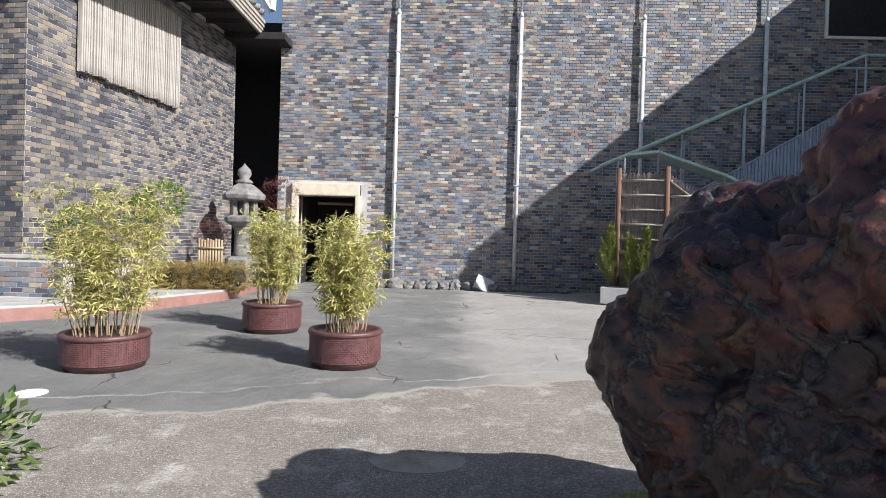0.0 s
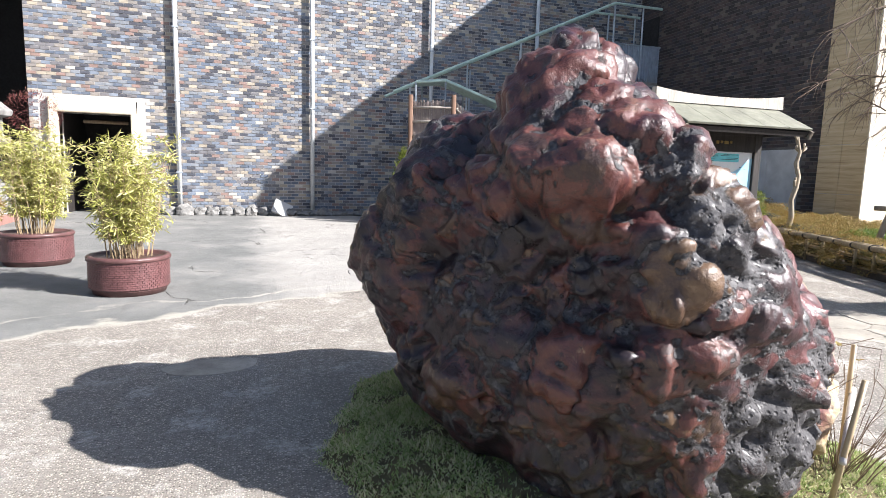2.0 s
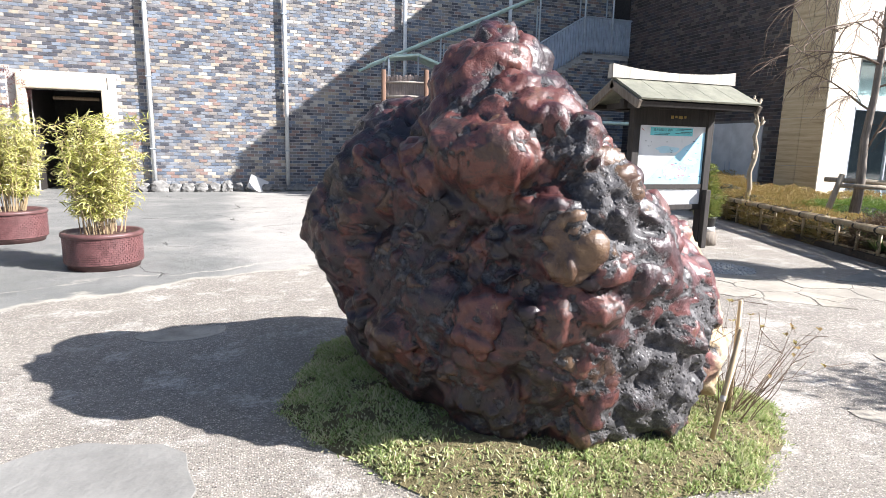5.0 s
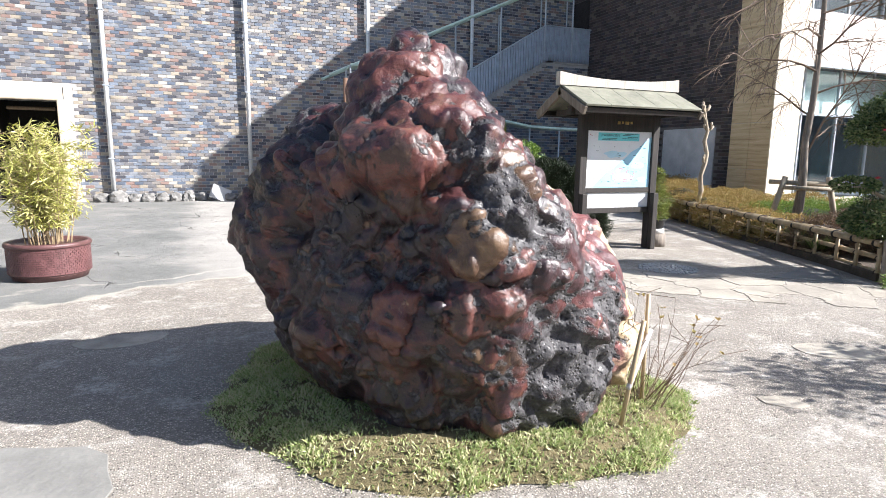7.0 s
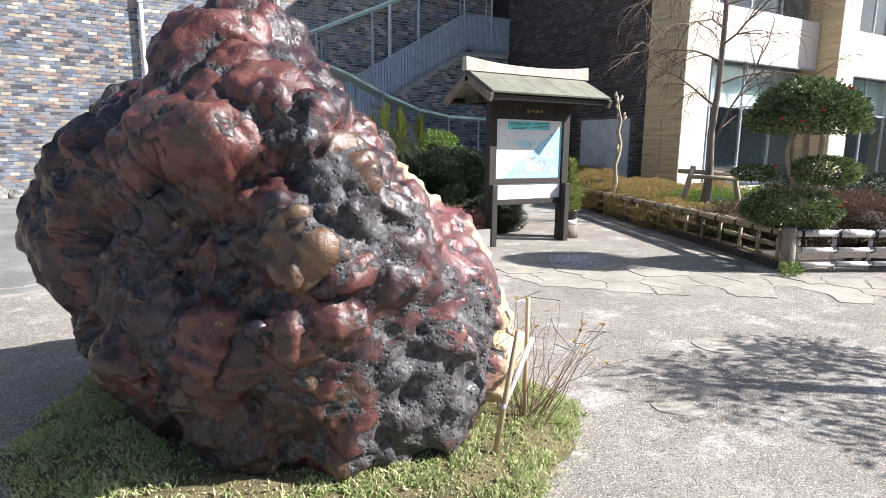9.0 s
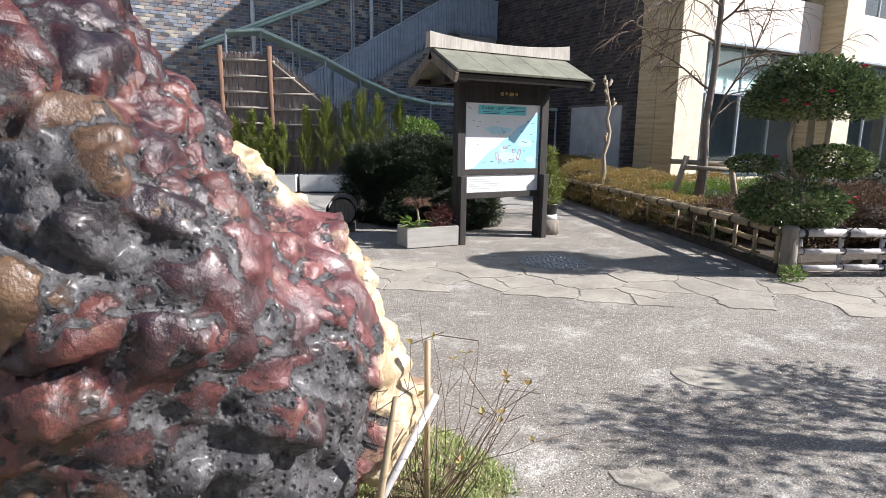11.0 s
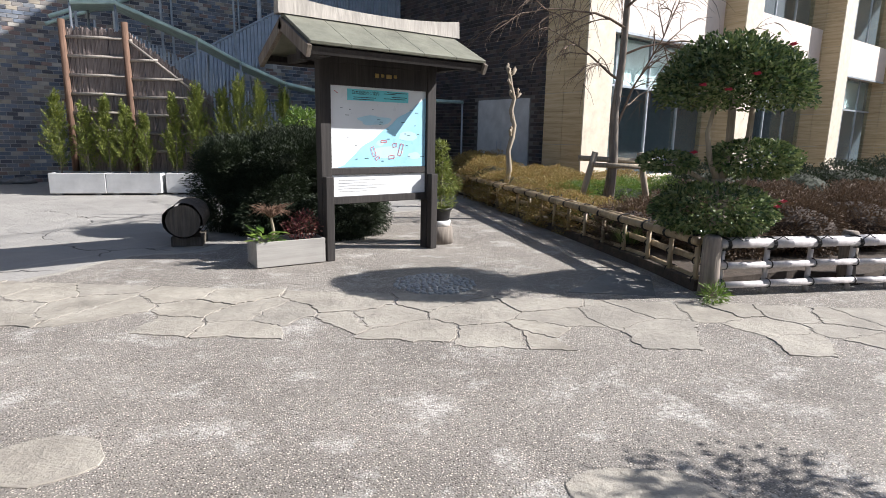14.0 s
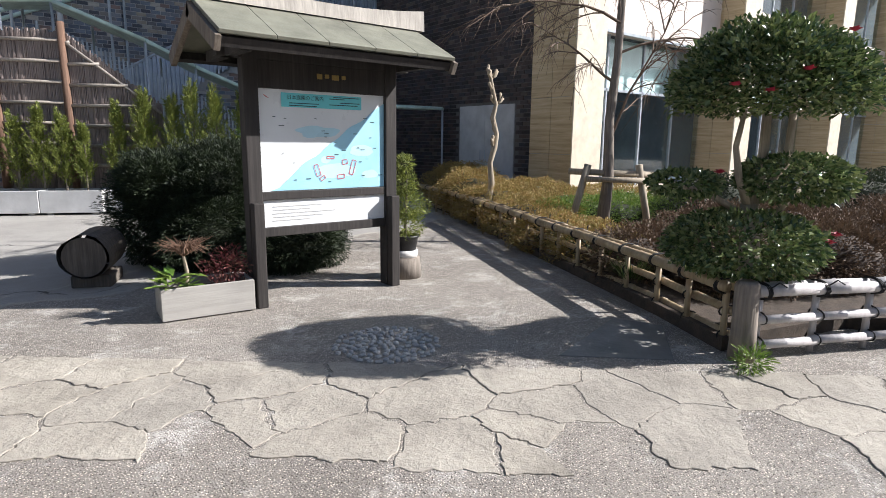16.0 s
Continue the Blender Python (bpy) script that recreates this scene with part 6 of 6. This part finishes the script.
# ---- far corner: beds, hedge and lantern ----
red = thing("terracotta_kerb", (0, 0, 0), "low raised platform edged in red terracotta with a concrete top", "kerb", kind="structure")
kerb = [(-7.1, 8.35), (-6.25, 9.27), (-5.6, 10.6), (-5.0, 12.4), (-5.2, 15.5), (-8.4, 15.5), (-9.2, 10.0)]
Geo().prism(kerb, 0.0, 0.20, 0.02).make("kerb_face", TERRACOTTA, red)
Geo().prism([(x * 0.985 - 0.12, y * 0.98 + 0.22) for x, y in kerb], 0.19, 0.235, 0.02).make("kerb_top", CONCRETE, red)
bp = thing("brick_bed", (0, 0, 0), "low brick-faced planting bed below the west wall", "planter", kind="structure")
Geo().box(-11.5, -6.95, 10.0, 10.25, 0.1, 0.92).box(-7.2, -6.95, 10.25, 13.5, 0.1, 0.92).make("bed_wall", MORTAR, bp)
Geo().box(-11.5, -7.2, 10.25, 13.5, 0.1, 0.85).make("earth", SOIL, bp)
Geo().box(-11.55, -6.92, 9.97, 10.28, 0.92, 0.98).make("coping", CONCRETE, bp, bevel=0.01)
brick_face("bricks_bed", bp, (-11.5, 10.0, 0.12), (1, 0, 0), (0, -1, 0), 4.55, 0.78, BRICK, BRICK_ONE, seed=21)
hedge("clipped_hedge", "low square clipped green hedge on the platform", LEAF_AZALEA,
      tuple((-6.5 + i * 0.4, 12.3 + 0.12 * i, 0.5, 0.36, 0.42, 0.34) for i in range(5)), 0.035, 0.02, 51, 2600)
rng = random.Random(52)
g = Geo()
for _ in range(2600):
    x, y = rng.uniform(-9.0, -7.2), rng.uniform(10.3, 13.4)
    g.leaf((x, y, 0.85), (rng.uniform(-1, 1), rng.uniform(-1, 1), rng.uniform(0.5, 1.4)), (rng.uniform(-1, 1), 1, 0.3), rng.uniform(0.1, 0.28), 0.02)
tagged(g.make("bed_grass", LEAF_FRESH), "bright green leafy ground cover in the brick bed", "grass", kind="stuff")
hedge("garden_shrub", "loose light green shrub before the west wall", LEAF_FRESH, ((-6.75, 13.2, 2.25, 0.5, 0.4, 0.36), (-7.2, 12.9, 1.9, 0.4, 0.4, 0.36), (-7.35, 10.9, 1.45, 0.3, 0.4, 0.45)), 0.13, 0.04, 53, 300, core=False)
Geo_stem = Geo().tube([(-6.9, 13.3, 0.2), (-6.8, 13.2, 1.5), (-6.75, 13.2, 2.3)], 0.02, 6)
Geo_stem.tube([(-7.3, 10.9, 0.85), (-7.35, 10.9, 1.5)], 0.02, 6)
tagged(Geo_stem.make("shrub_stem", BARK), "thin bare stems of the garden shrub", "shrub")
hedge("dead_shrub", "dry bare purple-brown shrub beside the lantern", LEAF_RED, ((-5.0, 16.2, 2.6, 0.6, 0.5, 0.5), (-6.5, 15.3, 1.4, 0.4, 0.4, 0.45)), 0.09, 0.012, 54, 420, core=False)

lan = thing("stone_lantern", (-5.85, 15.7, 0.2), "grey granite garden lantern with a broad upturned roof", "lantern")
Geo().lathe([(0.62, 0), (0.62, 0.35), (0.5, 0.42), (0.5, 0.6), (0.38, 0.68)], 6).make("base", STONE, lan, bevel=0.02)
Geo().lathe([(0.3, 0.66), (0.24, 0.8), (0.22, 1.2), (0.24, 1.4), (0.3, 1.5)], 12).make("shaft", STONE, lan, smooth=True)
Geo().lathe([(0.3, 1.5), (0.52, 1.62), (0.54, 1.74), (0.4, 1.8)], 6).make("platform", STONE, lan, bevel=0.02)
g = Geo()
for a in range(6):
    t = a * math.pi / 3
    g.tube([(0.3 * math.cos(t), 0.3 * math.sin(t), 1.78), (0.3 * math.cos(t), 0.3 * math.sin(t), 2.22)], 0.085, 6)
g.make("light_box", STONE, lan)
Geo().lathe([(0.36, 2.2), (0.58, 2.24), (0.62, 2.36), (0.5, 2.46), (0.34, 2.6), (0.2, 2.68)], 6).make("roof", STONE, lan, bevel=0.02)
Geo().lathe([(0.2, 2.68), (0.24, 2.74), (0.12, 2.82), (0.19, 2.94), (0.17, 3.06), (0.05, 3.18), (0.01, 3.24)], 16).make("finial", STONE, lan, smooth=True)
sb = thing("sleeve_fence", (-6.75, 15.0, 0.2), "small pale bamboo screen beside the lantern", "fence")
for k in range(9):
    Geo().tube([(0.075 * k, 0, 0.2), (0.075 * k, 0, 1.15 - 0.02 * (k % 3))], 0.032, 8).make("cane", BAMBOO, sb, smooth=True)
for z in (0.4, 0.9):
    Geo().tube([(-0.05, -0.05, z), (0.68, -0.05, z)], 0.022, 8).make("rail", BAMBOO, sb, smooth=True)

# slatted window screen on the west wall
lat = thing("window_screen", (0, 0, 0), "weathered pale timber slat screen over a window in the brick wall", "screen")
rng = random.Random(55)
Geo().box(0.74, 3.95, -0.06, -0.03, 4.75, 7.0, lm).make("backing", WOOD_DARK, lat)
slat_mesh = Geo().box(0, 0.042, -0.10, 0, 0, 2.32).mesh("slat")
slat_mesh.materials.append(WOOD_SLAT)
k = 0.70
while k < 3.98:
    ob = new("slat", slat_mesh)
    ob.parent = lat
    ob.matrix_local = lm @ Matrix.Translation((k, -0.06, 4.66 + rng.uniform(-0.03, 0.03)))
    k += rng.choice((0.052, 0.058, 0.064, 0.085))
for z in (4.9, 5.8, 6.7):
    Geo().box(0.7, 4.0, -0.065, -0.05, z, z + 0.07, lm).make("rail", WOOD_DARK, lat)

# rough stones at the foot of the main wall
rng = random.Random(57)
for i in range(16):
    x = -2.1 + i * 0.36 + rng.uniform(-0.08, 0.08)
    g = Geo()
    b = bmesh.new()
    bmesh.ops.create_icosphere(b, subdivisions=3, radius=1.0)
    sx, sy, sz = rng.uniform(0.16, 0.27), rng.uniform(0.14, 0.2), rng.uniform(0.10, 0.22) * (0.7 if x > 1.5 else 1)
    for vtx in b.verts:
        d = vtx.co.normalized()
        s = 1 + 0.35 * noise.noise(d * 1.6 + Vector((i * 3.1, 0, 0))) + 0.12 * noise.noise(d * 5 + Vector((i, 2, 0)))
        vtx.co = Vector((d.x * sx * s, d.y * sy * s, max(-0.0, d.z * sz * s + sz * 0.55)))
    me = bpy.data.meshes.new("edging_stone")
    b.to_mesh(me)
    b.free()
    me.materials.append(STONE)
    ob = new("edging_stone", me)
    ob.location = (x, WY - 0.35 + rng.uniform(-0.06, 0.04), 0)
    tagged(ob, "rough grey edging stone at the foot of the brick wall", "stone", "edging stones")
tilt = Geo().box(-0.28, 0.28, -0.05, 0.05, 0, 0.42)
tilt = tilt.make("leaning_slab", PALE_CONCRETE, bevel=0.01)
tilt.matrix_world = pose(0.85, WY - 0.55, 0.02, -18, 24, 12)
tagged(tilt, "broken pale slab leaning among the stones", "slab")

# near shrub at the path's edge
g = Geo()
rng = random.Random(59)
cloud(g, rng, (-2.68, 2.95, 0.20), (0.36, 0.4, 0.32), 420, 0.11, 0.045, shell=0.3)
tagged(g.make("edge_shrub", LEAF_CAMELLIA), "dark glossy evergreen shrub at the edge of the paving", "shrub")

# ---- loose paving ----
def flat_stone(name, label, pts, mat, z=0.005):
    g = Geo().prism(pts, 0.0, z, 0.004)
    ob = g.make(name, mat)
    return tagged(ob, label, "paving stone", kind="structure")


def blob(cx, cy, rx, ry, seed, n=18, turn=0.0):
    out = []
    for i in range(n):
        a = 2 * math.pi * i / n
        s = 1 + 0.22 * noise.noise(Vector((math.cos(a) * 1.3 + seed, math.sin(a) * 1.3, 0)))
        x, y = rx * s * math.cos(a), ry * s * math.sin(a)
        out.append((cx + x * math.cos(turn) - y * math.sin(turn), cy + x * math.sin(turn) + y * math.cos(turn)))
    return out


flat_stone("pavement_1", "smooth pale stone set in the aggregate paving", blob(4.76, 1.44, 0.32, 0.17, 3, turn=-0.62), SLAB)
flat_stone("pavement_2", "small pale stone set in the aggregate paving", blob(3.54, 0.95, 0.13, 0.08, 8, turn=-0.6), SLAB)
flat_stone("pavement_3", "smooth grey stone in the shade of the boulder", blob(-0.19, 3.54, 0.32, 0.17, 12, turn=0.1), SLAB)
flat_stone("pavement_6", "smooth pale stone set in the aggregate paving", blob(2.95, 3.0, 0.24, 0.19, 31, turn=-0.5), SLAB)
flat_stone("pavement_4", "large smooth grey concrete patch in the paving", blob(-0.48, 1.42, 0.52, 0.48, 17, turn=0.2), DULL, 0.006)
flat_stone("pavement_5", "dark rectangular concrete patch beside the fence", [(6.75, 3.55), (7.75, 3.85), (7.9, 3.5), (7.3, 3.05)], DULL, 0.006)
disc = Geo().lathe([(0.13, 0), (0.13, 0.01), (0.12, 0.014)], 24).make("drain_cover", WHITE)
disc.location = (-3.63, 4.78, 0.002)
tagged(disc, "round white drain cover set in the asphalt", "drain cover")
cob = thing("cobble_circle", (5.95, 4.42, 0), "round patch of small grey cobbles set in the paving", "cobbles")
rng = random.Random(63)
b = bmesh.new()
bmesh.ops.create_icosphere(b, subdivisions=1, radius=1.0)
pebble_mesh = bpy.data.meshes.new("cobble")
b.to_mesh(pebble_mesh)
b.free()
pebble_mesh.materials.append(PEBBLE)
pebble_mesh.polygons.foreach_set("use_smooth", [True] * len(pebble_mesh.polygons))
placed = []
for _ in range(3000):
    a, r = rng.uniform(0, 6.283), 0.36 * math.sqrt(rng.random())
    x, y = r * math.cos(a), r * math.sin(a)
    if all(math.hypot(x - u, y - w) > 0.047 for u, w in placed):
        placed.append((x, y))
for x, y in placed:
    ob = new("cobble", pebble_mesh)
    ob.parent = cob
    ob.matrix_local = pose(x, y, 0.004, 0, 0, rng.uniform(0, 180)) @ Matrix.Diagonal((rng.uniform(0.022, 0.034), rng.uniform(0.018, 0.026), rng.uniform(0.012, 0.022), 1))

# crazy paving: clipped cells of scattered points
bd_dir, bd_nor = Vector((0.77, -0.64)), Vector((0.64, 0.77))


def clip(poly, p, n):
    out = []
    for i, a in enumerate(poly):
        b = poly[(i + 1) % len(poly)]
        da, db = (a - p).dot(n), (b - p).dot(n)
        if da <= 0:
            out.append(a)
        if da * db < 0:
            out.append(a + (b - a) * (da / (da - db)))
    return out


pave = thing("pavement", (0, 0, 0), "band of irregular pale flagstones with open uneven joints", "paving", kind="structure")
rng = random.Random(67)
sites = []
tries = 0
while len(sites) < 74 and tries < 6000:
    tries += 1
    q = Vector((rng.uniform(-3.2, 8.5), rng.uniform(-0.2, 0.8)))
    near = 0.24 + 0.42 * rng.random() if rng.random() < 0.7 else 0.16
    if all((q - o).length > near for o in sites):
        sites.append(q)
for q in sites:
    cell = [Vector((q.x - 0.6, -0.27 + 0.05 * math.sin(q.x * 2.7))), Vector((q.x + 0.6, -0.27 + 0.05 * math.sin(q.x * 2.7 + 1))), Vector((q.x + 0.6, 0.88)), Vector((q.x - 0.6, 0.88))]
    for o in sites:
        if o is not q and (o - q).length < 1.6:
            nrm = (o - q).normalized()
            cell = clip(cell, (o + q) / 2 - nrm * rng.uniform(-0.004, 0.012), nrm)
            if len(cell) < 3:
                break
    if len(cell) < 3 or rng.random() < 0.20:
        continue
    fine = []
    for i, a in enumerate(cell):
        b = cell[(i + 1) % len(cell)]
        n = max(1, int((b - a).length / 0.03))
        for k in range(n):
            p = a.lerp(b, k / n)
            wob = noise.noise_vector(Vector((p.x * 5, p.y * 5, 3)))
            toward = (q - p).normalized() * 0.012
            small = noise.noise_vector(Vector((p.x * 19, p.y * 19, 7)))
            fine.append(p + Vector((wob.x, wob.y)) * 0.035 + Vector((small.x, small.y)) * 0.034 + toward * 0.5)
    pts = [(4.55 + bd_dir.x * p.x + bd_nor.x * p.y, 3.95 + bd_dir.y * p.x + bd_nor.y * p.y) for p in fine]
    Geo().prism(pts, 0.0, 0.003 + rng.uniform(0, 0.006), 0.004).make("flagstone", SLAB, pave)
